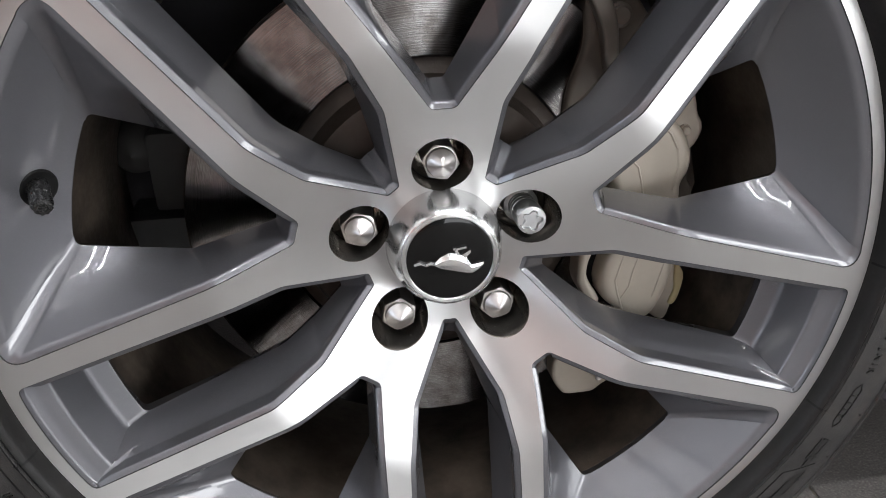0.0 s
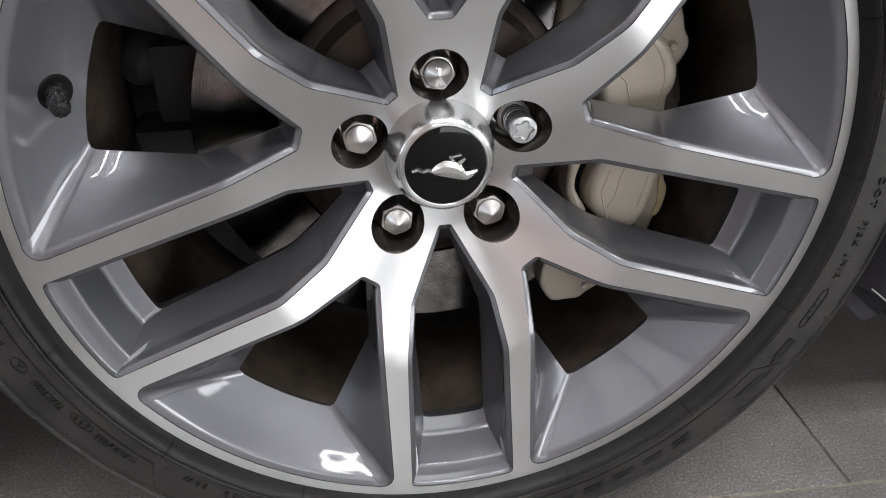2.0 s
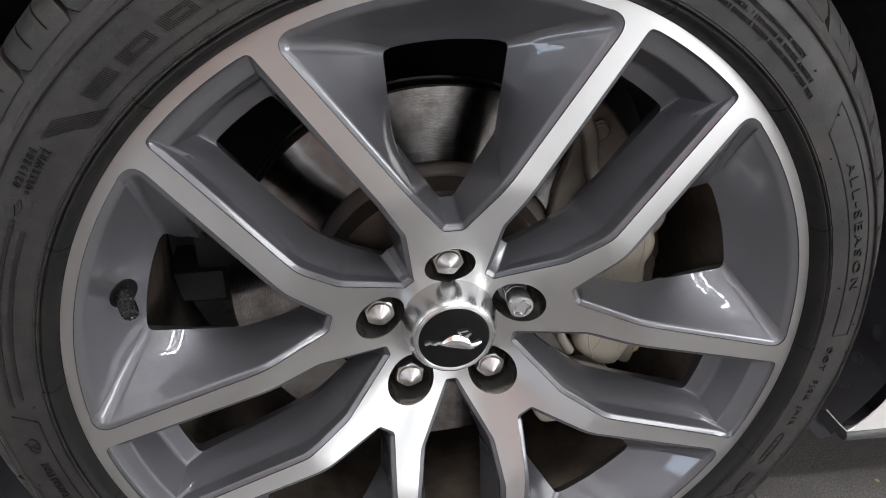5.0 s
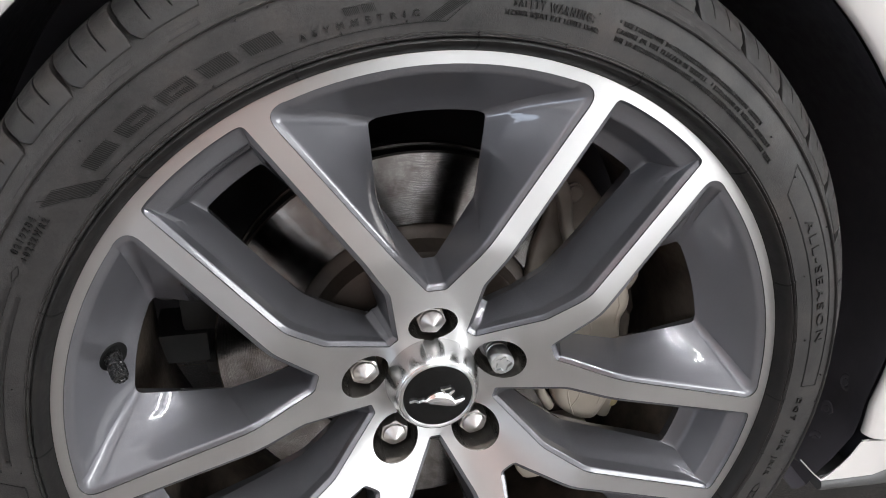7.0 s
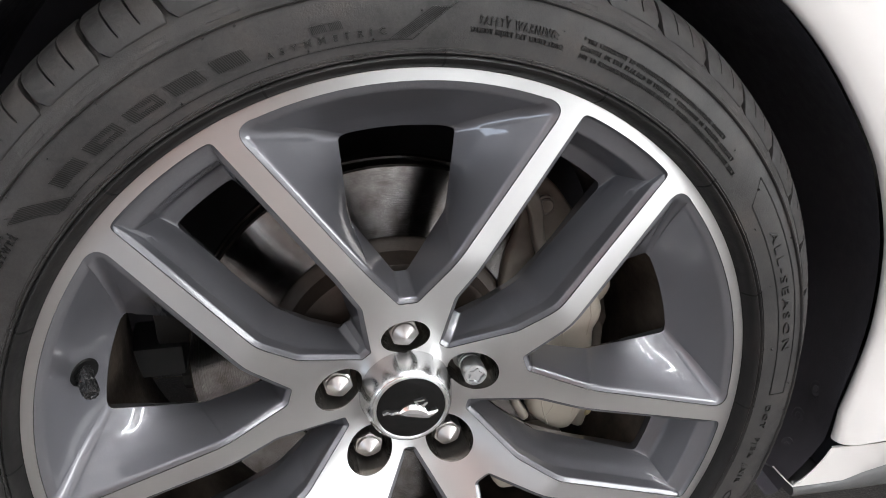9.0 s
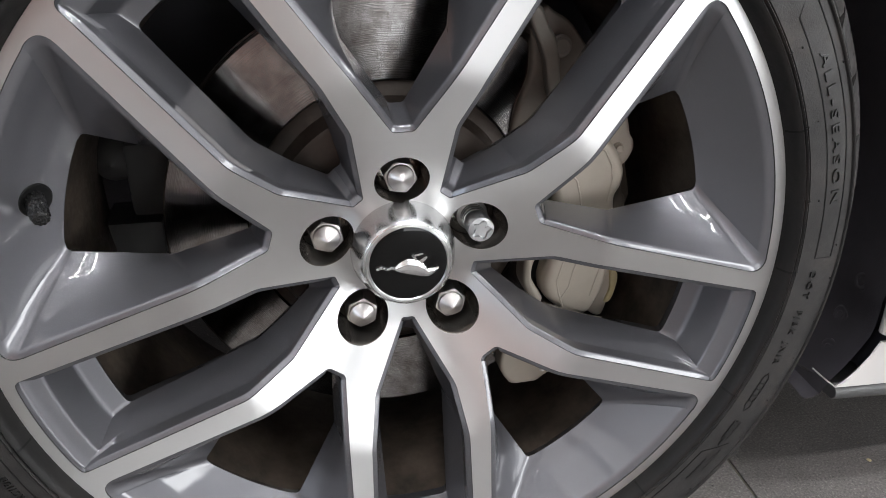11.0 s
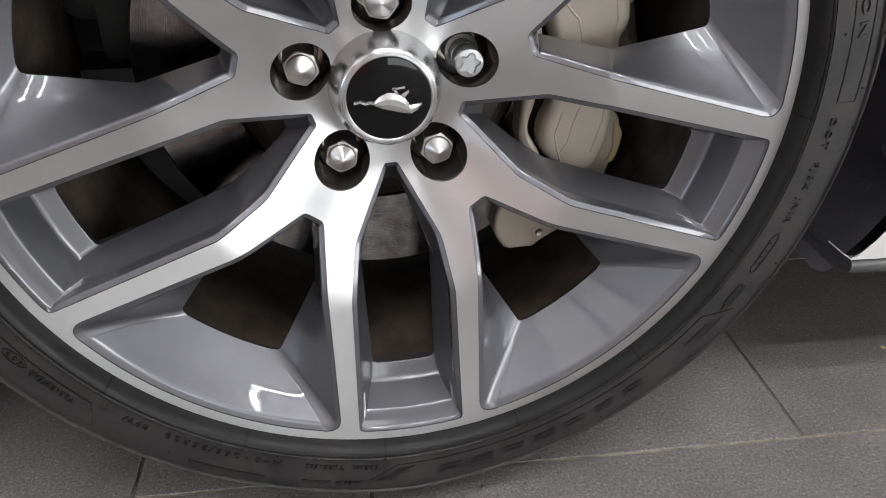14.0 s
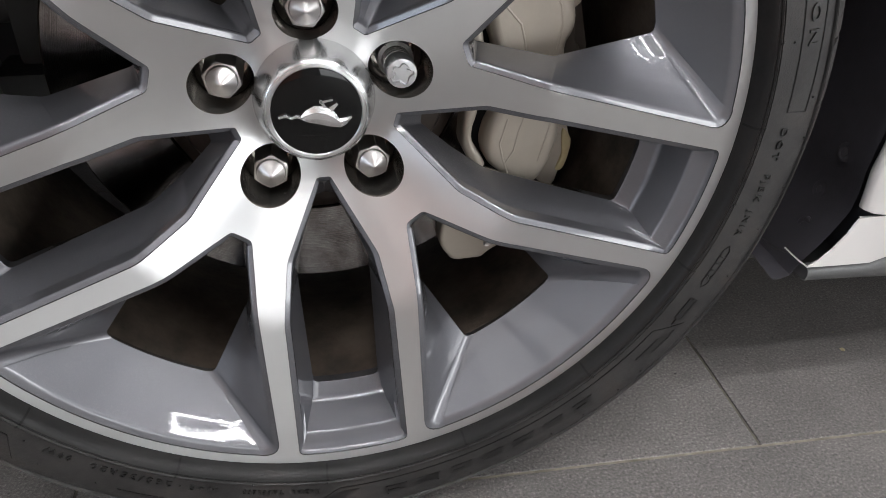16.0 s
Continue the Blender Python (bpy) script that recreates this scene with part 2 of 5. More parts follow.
CEILING_PAINT = plain("white_ceiling_paint", grey(0.70), grey(0.76), 2, 0.7)
FILL_GLOW = glow("fill_panel_glow", (0.995, 0.985, 0.995), 1.7)
STRIP_GLOW = glow("strip_glow", (0.985, 0.985, 1.0), 165.0)
VALVE_BLACK = plain("valve_black", grey(0.005), grey(0.012), 120, 0.26)


# ---------------------------------------------------------------- mesh helpers
def finish(bm, sharp=32.0, normals=True):
    if normals:
        bmesh.ops.recalc_face_normals(bm, faces=bm.faces)
    for f in bm.faces:
        f.smooth = True
    limit = radians(sharp)
    for e in bm.edges:
        e.smooth = not (len(e.link_faces) == 2 and e.calc_face_angle(0) > limit)
    return bm


def as_mesh(name, bm, materials, sharp=32.0, normals=True):
    finish(bm, sharp, normals)
    me = bpy.data.meshes.new(name)
    bm.to_mesh(me)
    bm.free()
    for m in materials if isinstance(materials, (list, tuple)) else [materials]:
        me.materials.append(m)
    return me


def part(name, bm, material, parent=None, label="", at=None, sharp=32.0, normals=True):
    """Links a bmesh, or a mesh that is made already, as one object under a thing or a part."""
    me = bm if isinstance(bm, bpy.types.Mesh) else as_mesh(name, bm, material, sharp, normals)
    ob = new(name, me)
    if parent:
        ob.parent = parent
    ob.matrix_basis = at or Matrix()
    if label:
        ob["label"] = label
    return ob


def thing(name, label, category, at=(0, 0, 0), group="", kind=""):
    ob = new(name)
    ob.empty_display_size = 0.05
    ob.location = at
    return tagged(ob, label, category, group, kind)


def evened(ob):
    """Keeps flat faces flat beside their rounded edges."""
    even = ob.modifiers.new("even_normals", "WEIGHTED_NORMAL")
    even.mode, even.weight, even.keep_sharp = "FACE_AREA", 50, True
    return ob


def polar(r, deg, y):
    a = radians(deg)
    return Vector((r * math.cos(a), y, r * math.sin(a)))


def strip(bm, loops, closed=False, mats=None):
    """Faces between rows of points; every row has as many points."""
    rows = [[bm.verts.new(p) for p in loop] for loop in loops]
    n = len(rows[0])
    for k, (a, b) in enumerate(zip(rows, rows[1:])):
        for i in range(n if closed else n - 1):
            j = (i + 1) % n
            f = bm.faces.new((a[i], a[j], b[j], b[i]))
            if mats:
                f.material_index = mats[k]
    return rows


def revolve(profile, steps=128, bm=None, shape=None):
    """Turns (radius, y) round the y axis."""
    bm = bm or bmesh.new()
    rows = [[polar(r, 360 * k / steps, y) for k in range(steps)] for r, y in profile]
    if shape:
        rows = [[shape(p) for p in row] for row in rows]
    strip(bm, rows, True)
    return bm


def box(bm, x0, x1, y0, y1, z0, z1, bevel=0.0):
    made = bmesh.ops.create_cube(bm, size=1.0)["verts"]
    for v in made:
        v.co = Vector(((x0 + x1) / 2 + v.co.x * (x1 - x0), (y0 + y1) / 2 + v.co.y * (y1 - y0), (z0 + z1) / 2 + v.co.z * (z1 - z0)))
    if bevel:
        edges = {e for v in made for e in v.link_edges}
        bmesh.ops.bevel(bm, geom=list(edges), offset=bevel, segments=2, profile=0.6, affect="EDGES")
    return bm


def rounded(points, radii, steps=4):
    """Rounds the corners of an open line in the plane: steps + 1 points for each corner with a radius, one else."""
    out = []
    for i, (p, r) in enumerate(zip(points, radii)):
        p = Vector(p)
        if r <= 0 or i in (0, len(points) - 1):
            out.append(p)
            continue
        a, b = (Vector(points[i - 1]) - p), (Vector(points[i + 1]) - p)
        d = min(r / max(1e-6, math.tan(a.angle(b) / 2)), 0.45 * a.length, 0.45 * b.length)
        p0, p1 = p + a.normalized() * d, p + b.normalized() * d
        for k in range(steps + 1):
            t = k / steps
            out.append(p0 * (1 - t) ** 2 + p * 2 * t * (1 - t) + p1 * t * t)
    return out


def prism(bm, outline, y0, y1, bevel=0.0):
    """A plate with an outline in x and z, from y0 (front) to y1, with a bevel at the front edge."""
    n = len(outline)
    c = sum((Vector(p) for p in outline), Vector((0, 0))) / n
    inner = []
    for i in range(n):
        p, q, s = Vector(outline[i]), Vector(outline[i - 1]), Vector(outline[(i + 1) % n])
        d = ((q - p).normalized() + (s - p).normalized())
        way = (c - p).normalized() if d.length < 0.15 else d.normalized()
        if d.length >= 0.15 and ((q - p).x * (s - p).y - (q - p).y * (s - p).x) * prism.sign(outline) > 0:
            way = -way
        inner.append(p + way * bevel)
    loops = []
    if bevel:
        loops.append([(p.x, y0, p.y) for p in inner])
    loops.append([(p[0], y0 + bevel * 0.8, p[1]) for p in outline])
    loops.append([(p[0], y1, p[1]) for p in outline])
    rows = strip(bm, loops, True)
    bm.faces.new(rows[0])
    bm.faces.new(rows[-1])
    return bm


def signed(outline):
    s = sum(a[0] * b[1] - b[0] * a[1] for a, b in zip(outline, list(outline[1:]) + [outline[0]]))
    return -1 if s > 0 else 1


prism.sign = signed


def curve_tube(bm, points, radius, sides=8):
    """A round bar along a line of points."""
    rows = []
    pts = [Vector(p) for p in points]
    for i, p in enumerate(pts):
        d = (pts[min(i + 1, len(pts) - 1)] - pts[max(i - 1, 0)]).normalized()
        u = d.cross(Vector((0, 1, 0.01))).normalized()
        v = d.cross(u)
        rows.append([p + radius * (u * math.cos(TAU * k / sides) + v * math.sin(TAU * k / sides)) for k in range(sides)])
    made = strip(bm, rows, True)
    bm.faces.new(made[0])
    bm.faces.new(made[-1])
    return bm


# ---------------------------------------------------------------- the wheel
def face_y(r):
    """Depth of the turned face: flat spokes, a cone towards the hub, and the raised boss round the cap."""
    if r >= 0.146:
        return 0.0015
    if r >= 0.128:
        return 0.0015 + 0.495 * (0.146 - r) ** 2 / 0.036
    cone = 0.0015 + 0.495 * (0.137 - r)
    if r >= 0.0394:
        return cone
    boss = 0.0278 + 0.0222 * (max(0.0, r - 0.030) / 0.0076) ** 2.0
    if r >= 0.0364:
        t = (0.0394 - r) / 0.0030
        return cone + (min(boss, cone) - cone) * t * t * (1.6 - 0.6 * t)
    return min(boss, cone)


def uv(r, deg):
    a = radians(deg)
    return Vector((r * math.cos(a), r * math.sin(a)))


# One fifth of the wheel, with the wide window in its middle: r and degrees from that middle.
R_WIN, R_OUT = 0.2588, 0.2664
WIDE_FRONT = [uv(0.0945, 0), uv(0.0948, 4.3), uv(0.1365, 13.5), uv(R_WIN, 24.0)]
WIDE_BACK = [(0.1066, 0, 0.0535), (0.1066, 2.6, 0.0535), (0.157, 13.0, 0.054), (0.2200, 10.4, 0.0415)]
NARROW_FRONT = [uv(0.0512, 36), uv(0.0513, 31.0), uv(0.1027, 19.0), uv(0.1393, 20.8), uv(R_WIN, 27.0)]
NARROW_BACK = [(0.074, 36.0, 0.068), (0.0745, 31.2, 0.066), (0.1010, 26.4, 0.060), (0.131, 24.6, 0.056), (0.2229, 29.7, 0.0411)]
ARC = 9
BEND = 7                    # steps of a rounded corner


def with_y(points):
    return [Vector((p.x, face_y(p.length), p.y)) for p in points]


def back_line(corners, counts, radii):
    """The far edge of a window, with as many points for each corner as the near edge has."""
    flat = [uv(r, d) for r, d, _ in corners]
    lines = rounded(flat, radii, BEND)
    ys, k = [], 0
    for c, (_, _, y) in zip(counts, corners):
        ys += [y] * c
    return [Vector((p.x, y, p.y)) for p, y in zip(lines, ys)]


def denser(near, far, extra, step=0.007):
    """Adds points along the straight stretches of both edges, so that the wall between them can twist."""
    a, b, c = [near[0]], [far[0]], [extra[0]]
    for i in range(1, len(near)):
        n = max(1, math.ceil((near[i] - near[i - 1]).length / step))
        for k in range(1, n + 1):
            t = k / n
            p = near[i - 1].lerp(near[i], t)
            a.append(Vector((p.x, face_y(math.hypot(p.x, p.z)), p.z)) if k < n else near[i])
            b.append(far[i - 1].lerp(far[i], t))
            c.append(extra[i - 1] + (extra[i] - extra[i - 1]) * t)
    return a, b, c


def wide_loops():
    near = rounded(WIDE_FRONT + [uv(R_WIN, 24) + uv(0.04, -66)], [0, 0.005, 0.03, 0.011, 0], BEND)[:-1]
    near += [uv(R_WIN, 20.6 * (1 - k / ARC)) for k in range(ARC)]
    far = back_line(WIDE_BACK + [(0.2205, 4, 0.0415)], [1] + [BEND + 1] * 3 + [1], [0, 0.0045, 0.014, 0.0045, 0])[:-1]
    far += [Vector((*uv(0.2205, 9.0 * (1 - k / ARC)), 0)).xzy for k in range(ARC)]
    far[-ARC:] = [Vector((p.x, 0.0415, p.z)) for p in far[-ARC:]]
    bend = 3 + 2 * BEND
    sag = [0.0 if i <= bend else min(1.0, (i - bend) / BEND) for i in range(len(near))]
    near3, far, sag = denser(with_y(near), far, sag)
    # the top middle of the arc closes the loop
    mid_n, mid_f = with_y([uv(R_WIN, 0)])[0], Vector((0.2205, 0.0415, 0))
    a = near3 + [mid_n] + [Vector((p.x, p.y, -p.z)) for p in reversed(near3[1:])]
    b = far + [mid_f] + [Vector((p.x, p.y, -p.z)) for p in reversed(far[1:])]
    return a, b, sag + [1.0] + sag[:0:-1]


def narrow_half():
    near = rounded(NARROW_FRONT + [uv(R_WIN, 34)], [0, 0.003, 0.022, 0.05, 0.005, 0], BEND)[:-1]
    near += [uv(R_WIN, 36 - 7.6 * (1 - k / 5)) for k in range(6)]
    far = back_line(NARROW_BACK + [(0.2229, 34, 0.041)], [1] + [BEND + 1] * 4 + [1], [0, 0.003, 0.022, 0.045, 0.0045, 0])[:-1]
    far += [Vector((*uv(0.2229, 36 - 5.6 * (1 - k / 5)), 0)).xzy for k in range(6)]
    far[-6:] = [Vector((p.x, 0.0411, p.z)) for p in far[-6:]]
    k0 = len(near) - 7 - BEND
    a, b, _ = denser(with_y(near)[:k0 + 1], far[:k0 + 1], [0.0] * (k0 + 1))
    return a + with_y(near)[k0 + 1:], b + far[k0 + 1:]


def shelf(near, far, reach, drop, closed=True):
    """A line inside the near edge: square to it along gentle bends, towards the far edge in tight corners."""
    n = len(near)
    ways, weight = [], []
    for i in range(n):
        p = near[i]
        q, r = (near[i - 1], near[(i + 1) % n]) if closed else (near[max(0, i - 1)], near[min(n - 1, i + 1)])
        a, b = Vector((p.x - q.x, p.z - q.z)), Vector((r.x - p.x, r.z - p.z))
        to = Vector((far[i].x - p.x, far[i].z - p.z)).normalized()
        line = (a + b).normalized()
        square = Vector((line.y, -line.x))
        if square.dot(to) < 0:
            square = -square
        bend = a.angle(b) if a.length > 1e-7 and b.length > 1e-7 else 0.0
        radius = 0.5 * (a.length + b.length) / max(bend, 1e-4)
        ways.append((square, to))
        weight.append(min(1.0, max(0.0, (radius - 0.008) / 0.010)))
    for _ in range(2):
        weight = [min(weight[i], (weight[i - 1] + weight[i] + weight[(i + 1) % n]) / 3) for i in range(n)]
    out = []
    for p, f, (square, to), w in zip(near, far, ways, weight):
        d = (to.lerp(square, w)).normalized() * min(reach, 0.6 * Vector((f.x - p.x, f.z - p.z)).length)
        out.append(p + Vector((d.x, drop, d.y)))
    return out


def lerp_loop(a, b, t, ty):
    return [Vector((p.x + (q.x - p.x) * t, p.y + (q.y - p.y) * ty, p.z + (q.z - p.z) * t)) for p, q in zip(a, b)]


def soften(loops, radii, steps=3):
    """Rounds the folds between rows of points."""
    cols = []
    for col in zip(*loops):
        line = []
        for j, (p, r) in enumerate(zip(col, radii)):
            if r <= 0:
                line.append(p)
                continue
            a, b = col[j - 1] - p, col[j + 1] - p
            p0 = p + a * min(0.45, r / max(a.length, 1e-6))
            p1 = p + b * min(0.45, r / max(b.length, 1e-6))
            line += [p0 * (1 - t) ** 2 + p * 2 * t * (1 - t) + p1 * t * t for t in (k / steps for k in range(steps + 1))]
        cols.append(line)
    return [list(row) for row in zip(*cols)]


LUG_R, HOLE_R = 0.0561, 0.0190
BOSS_RINGS = (0.0316, 0.0327, 0.0337, 0.0346, 0.0355, 0.0364, 0.0372, 0.0380, 0.0387, 0.0394, 0.0405)


def spoke_mesh():
    from mathutils import geometry
    bm = bmesh.new()
    wide_a, wide_b, sag = wide_loops()
    nar_a, nar_b = narrow_half()
    hole = [Vector((LUG_R + HOLE_R * math.cos(TAU * k / 40), HOLE_R * math.sin(TAU * k / 40))) for k in range(40)]
    # the turned face: outline, window and hole as fixed edges, arcs inside for the cone and the crease
    right = [Vector((p.x, p.z)) for p in nar_a]
    left = [Vector((p.x, -p.y)) for p in right]
    outline = [uv(0.0296, -36 + 72 * k / 30) for k in range(31)]
    outline += [uv(r, 36) for r in BOSS_RINGS] + [uv(0.0455, 36)] + right
    outline += [uv(R_OUT, 36 - 72 * k / 48) for k in range(49)]
    outline += list(reversed(left)) + [uv(0.0455, -36)] + [uv(r, -36) for r in reversed(BOSS_RINGS)]
    window = [Vector((p.x, p.z)) for p in wide_a]
    pts, edges = [], []

    def ring(line, closed=True):
        base = len(pts)
        pts.extend(line)
        n = len(line)
        edges.extend((base + k, base + (k + 1) % n) for k in range(n if closed else n - 1))

    ring(outline)
    ring(window)
    ring(hole)

    def inside(p, poly):
        hit, n = False, len(poly)
        for i in range(n):
            a, b = poly[i], poly[(i + 1) % n]
            if (a.y > p.y) != (b.y > p.y) and p.x < (b.x - a.x) * (p.y - a.y) / (b.y - a.y) + a.x:
                hit = not hit
        return hit

    def solid(p):
        return inside(p, outline) and not inside(p, window) and (p - Vector((LUG_R, 0))).length > HOLE_R

    for r, step in tuple((r, 1.8) for r in BOSS_RINGS) + ((0.0306, 2.4), (0.0455, 2.4), (0.055, 2), (0.066, 2), (0.080, 1.5), (0.093, 1.5), (0.108, 1.5), (0.120, 1), (0.128, 0.8), (0.131, 0.8), (0.134, 0.75), (0.137, 0.75), (0.140, 0.75), (0.143, 0.75), (0.146, 0.75), (0.17, 1), (0.21, 1), (0.245, 1), (0.2625, 1.5)):
        run = []
        for k in range(int(72 / step)):
            p = uv(r, -36 + step * (k + 0.5))
            ok = solid(p) and all(solid(p + Vector(o)) for o in ((0.0008, 0), (-0.0008, 0), (0, 0.0008), (0, -0.0008)))
            if ok:
                run.append(p)
            if run and (not ok or k == int(72 / step) - 1):
                ring(run, False) if len(run) > 1 else pts.extend(run)
                run = []
    verts, _, faces, *_ = geometry.delaunay_2d_cdt(pts, edges, [], 0, 1e-6)
    made = [bm.verts.new((p.x, face_y(p.length), p.y)) for p in verts]
    for f in faces:
        c = sum((verts[i] for i in f), Vector((0, 0))) / len(f)
        if solid(c):
            bm.faces.new([made[i] for i in f]).material_index = 3 if c.length < 0.0380 else 0
    # walls of the wide window
    arc_sh, side_sh = shelf(wide_a, wide_b, 0.0056, 0.0028), shelf(wide_a, wide_b, 0.0042, 0.0017)
    sh = [p.lerp(q, w) for p, q, w in zip(side_sh, arc_sh, sag)]
    sh0 = shelf(wide_a, wide_b, 0.0003, 0.0009)
    mid = Vector((0.165, 0, 0))
    away = lambda p, d, y: p + Vector((p.x - mid.x, 0, p.z)).normalized() * d + Vector((0, y, 0))
    lip = [away(p, 0.0006, 0.0009) for p in wide_b]
    deep = [away(p, 0.0060, 0.010) for p in wide_b]
    mid1 = [p + Vector((0, 0.0030 * w, 0)) for p, w in zip(lerp_loop(sh, wide_b, 0.33, 0.33), sag)]
    mid2 = [p + Vector((0, 0.0030 * w, 0)) for p, w in zip(lerp_loop(sh, wide_b, 0.67, 0.67), sag)]
    loops = soften([wide_a, sh0, sh, mid1, mid2, wide_b, lip, deep], (0, 0, 0.0022, 0.006, 0.006, 0.0009, 0, 0))
    strip(bm, loops, True, [4] + [1] * (len(loops) - 2))
    # walls of the two half windows at the sides
    for mirror in (1, -1):
        a, b = nar_a, nar_b
        n = len(a)
        s0, s1 = shelf(a, b, 0.0003, 0.0009, False), shelf(a, b, 0.0040, 0.0026, False)
        s2, s3, s4 = lerp_loop(a, b, 0.30, 0.30), lerp_loop(a, b, 0.45, 0.45), lerp_loop(a, b, 0.86, 0.86)
        k0 = n - 7 - BEND
        for i in range(k0, n):
            t = min(1.0, (i - k0) / BEND)
            deg = 8.9 - 1.3 * t if i <= k0 + BEND else 36 - math.degrees(math.atan2(a[i].z, a[i].x))
            q = lambda r, y, s: Vector((*uv(r, 36 - deg * s), 0)).xzy + Vector((0, y, 0))
            s1[i] = q(0.2573, 0.0050, 0.975)
            s2[i] = q(0.2528, 0.0072, 0.94)
            s3[i] = q(0.2448, 0.0100, 0.890)
            s4[i] = q(0.2356, 0.0355, 0.74)
        hub = Vector((*uv(0.16, 36), 0)).xzy
        aside = lambda p, d, y: p + Vector((p.x - hub.x, 0, p.z - hub.z)).normalized() * d + Vector((0, y, 0))
        lip = [aside(p, 0.0005, 0.0010) for p in b]
        deep = [aside(p, 0.0045, 0.012) for p in b]
        loops = soften([a, s0, s1, s2, s3, s4, b, lip, deep], (0, 0, 0.0012, 0.0014, 0.0018, 0.0030, 0.0009, 0, 0))
        if mirror < 0:
            loops = [[Vector((p.x, p.y, -p.z)) for p in l] for l in loops]
        strip(bm, loops, False, [4] + [1] * (len(loops) - 2))
    # the pocket of the nut
    c = Vector((LUG_R, 0, 0))
    around = lambda r, y: [c + Vector((r * math.cos(TAU * k / 40), y, r * math.sin(TAU * k / 40))) for k in range(40)]
    edge = [Vector((p.x, face_y(p.length), p.y)) for p in hole]
    edge2 = [Vector((LUG_R + (p.x - LUG_R) * 0.975, face_y(p.length) + 0.0012, p.y * 0.975)) for p in hole]
    pocket = [edge, edge2, around(0.0183, 0.070), around(0.0170, 0.0735), around(0.0155, 0.0745), around(0.0148, 0.076), around(0.0142, 0.088), around(0.003, 0.0885)]
    strip(bm, pocket, True, [2] * 7)
    bmesh.ops.remove_doubles(bm, verts=bm.verts, dist=1e-5)
    return as_mesh("spoke", bm, [MACHINED, PAINT, POCKET, BOSS, SHADOW_LINE], 38)


AXLE = Matrix.Translation((0, 0, ZH))


def turned(deg):
    """Pose on the axle that turns a part made at 0 degrees to these degrees, counted from +x up."""
    return AXLE @ Matrix.Rotation(-radians(deg + TURN), 4, "Y")


wheel = thing("alloy_wheel", "grey double-spoke alloy wheel with bright turned faces and black tyre", "wheel")
SPOKE = spoke_mesh()
for k in range(5):
    evened(part("spoke", SPOKE, None, wheel, "double spoke with bright turned face and grey painted pockets", turned(18 + 72 * k)))

part("rim_lip", revolve([(R_OUT - 0.0008, 0.0016), (R_OUT, 0.0022), (0.2668, 0.0040), (0.2668, 0.0090), (0.262, 0.012)], 192), MACHINED, wheel, "thin bright rim edge", turned(0))
part("barrel", revolve([(0.2320, 0.0445), (0.2300, 0.060), (0.2270, 0.085), (0.2225, 0.115), (0.2235, 0.15), (0.2300, 0.19), (0.2345, 0.225), (0.2400, 0.232), (0.252, 0.234), (0.258, 0.236)], 128), BARREL, wheel, "brake-dusted inside of the rim", turned(0))


# nuts
def nut_mesh():
    bm = bmesh.new()
    def blend(r_hex, r_max, y):
        out = []
        for k in range(36):
            a = TAU * k / 36
            d = ((a + TAU / 12) % (TAU / 6)) - TAU / 12
            flat = r_hex * math.cos(TAU / 12) / math.cos(d)
            r = min(flat, r_max)
            out.append(Vector((r * math.cos(a), y, r * math.sin(a))))
        return out
    rh = 0.0121
    strip(bm, [blend(rh, 1, 0.088), blend(rh, 1, 0.0482), blend(rh, 0.0113, 0.0474), blend(rh, 0.0104, 0.0469), blend(rh, 0.0096, 0.0468),
               blend(rh, 0.0093, 0.0459), blend(rh, 0.0089, 0.0452), blend(rh, 0.0045, 0.0418), blend(rh, 0.0009, 0.0393), blend(rh, 0.0001, 0.0391)], True)
    return as_mesh("lug_nut", bm, NUT_STEEL, 15)


NUT = nut_mesh()
for k, turn in zip((1, 2, 3, 4), (12, 31, 4, 22)):
    part("lug_nut", NUT, None, wheel, "steel hexagon lug nut with pointed cap", turned(18 + 72 * k) @ Matrix.Translation((LUG_R, 0, 0)) @ Matrix.Rotation(radians(turn), 4, "Y"))


def lock_nut():
    bm = bmesh.new()
    n = 60
    ring = lambda r, y: [Vector((r * math.cos(TAU * k / n), y, r * math.sin(TAU * k / n))) for k in range(n)]
    def flower(r, amp, y):
        return [Vector(((r + amp * math.cos(5 * TAU * k / n)) * math.cos(TAU * k / n), y, (r + amp * math.cos(5 * TAU * k / n)) * math.sin(TAU * k / n))) for k in range(n)]
    rows = [ring(0.0118, 0.088), ring(0.0116, 0.0615)]
    for j in range(3):
        rows += [ring(0.0092, 0.0600 - j * 0.0040), ring(0.0092, 0.0580 - j * 0.0040), ring(0.0088, 0.0576 - j * 0.0040), ring(0.0088, 0.0564 - j * 0.0040)]
    rows += [ring(0.0094, 0.0440), ring(0.0094, 0.0345), ring(0.0089, 0.0335), flower(0.0064, 0.0010, 0.0332), flower(0.0062, 0.0010, 0.0358), flower(0.0050, 0.0010, 0.0358), flower(0.0048, 0.0010, 0.0340), ring(0.0001, 0.0340)]
    strip(bm, rows, True)
    return bm


part("lock_nut", lock_nut(), LOCK_STEEL, wheel, "grey locking wheel nut with flower-shaped key slot", turned(18) @ Matrix.Translation((LUG_R, 0, 0)) @ Matrix.Rotation(0.3, 4, "Y"))

# centre cap with its raised badge
cap = part("center_cap", revolve([(0.0302, 0.034), (0.0300, 0.0278), (0.0294, 0.0270), (0.0278, 0.0268), (0.0271, 0.0276)], 96), MACHINED, wheel, "bright rim round the cap", turned(0))
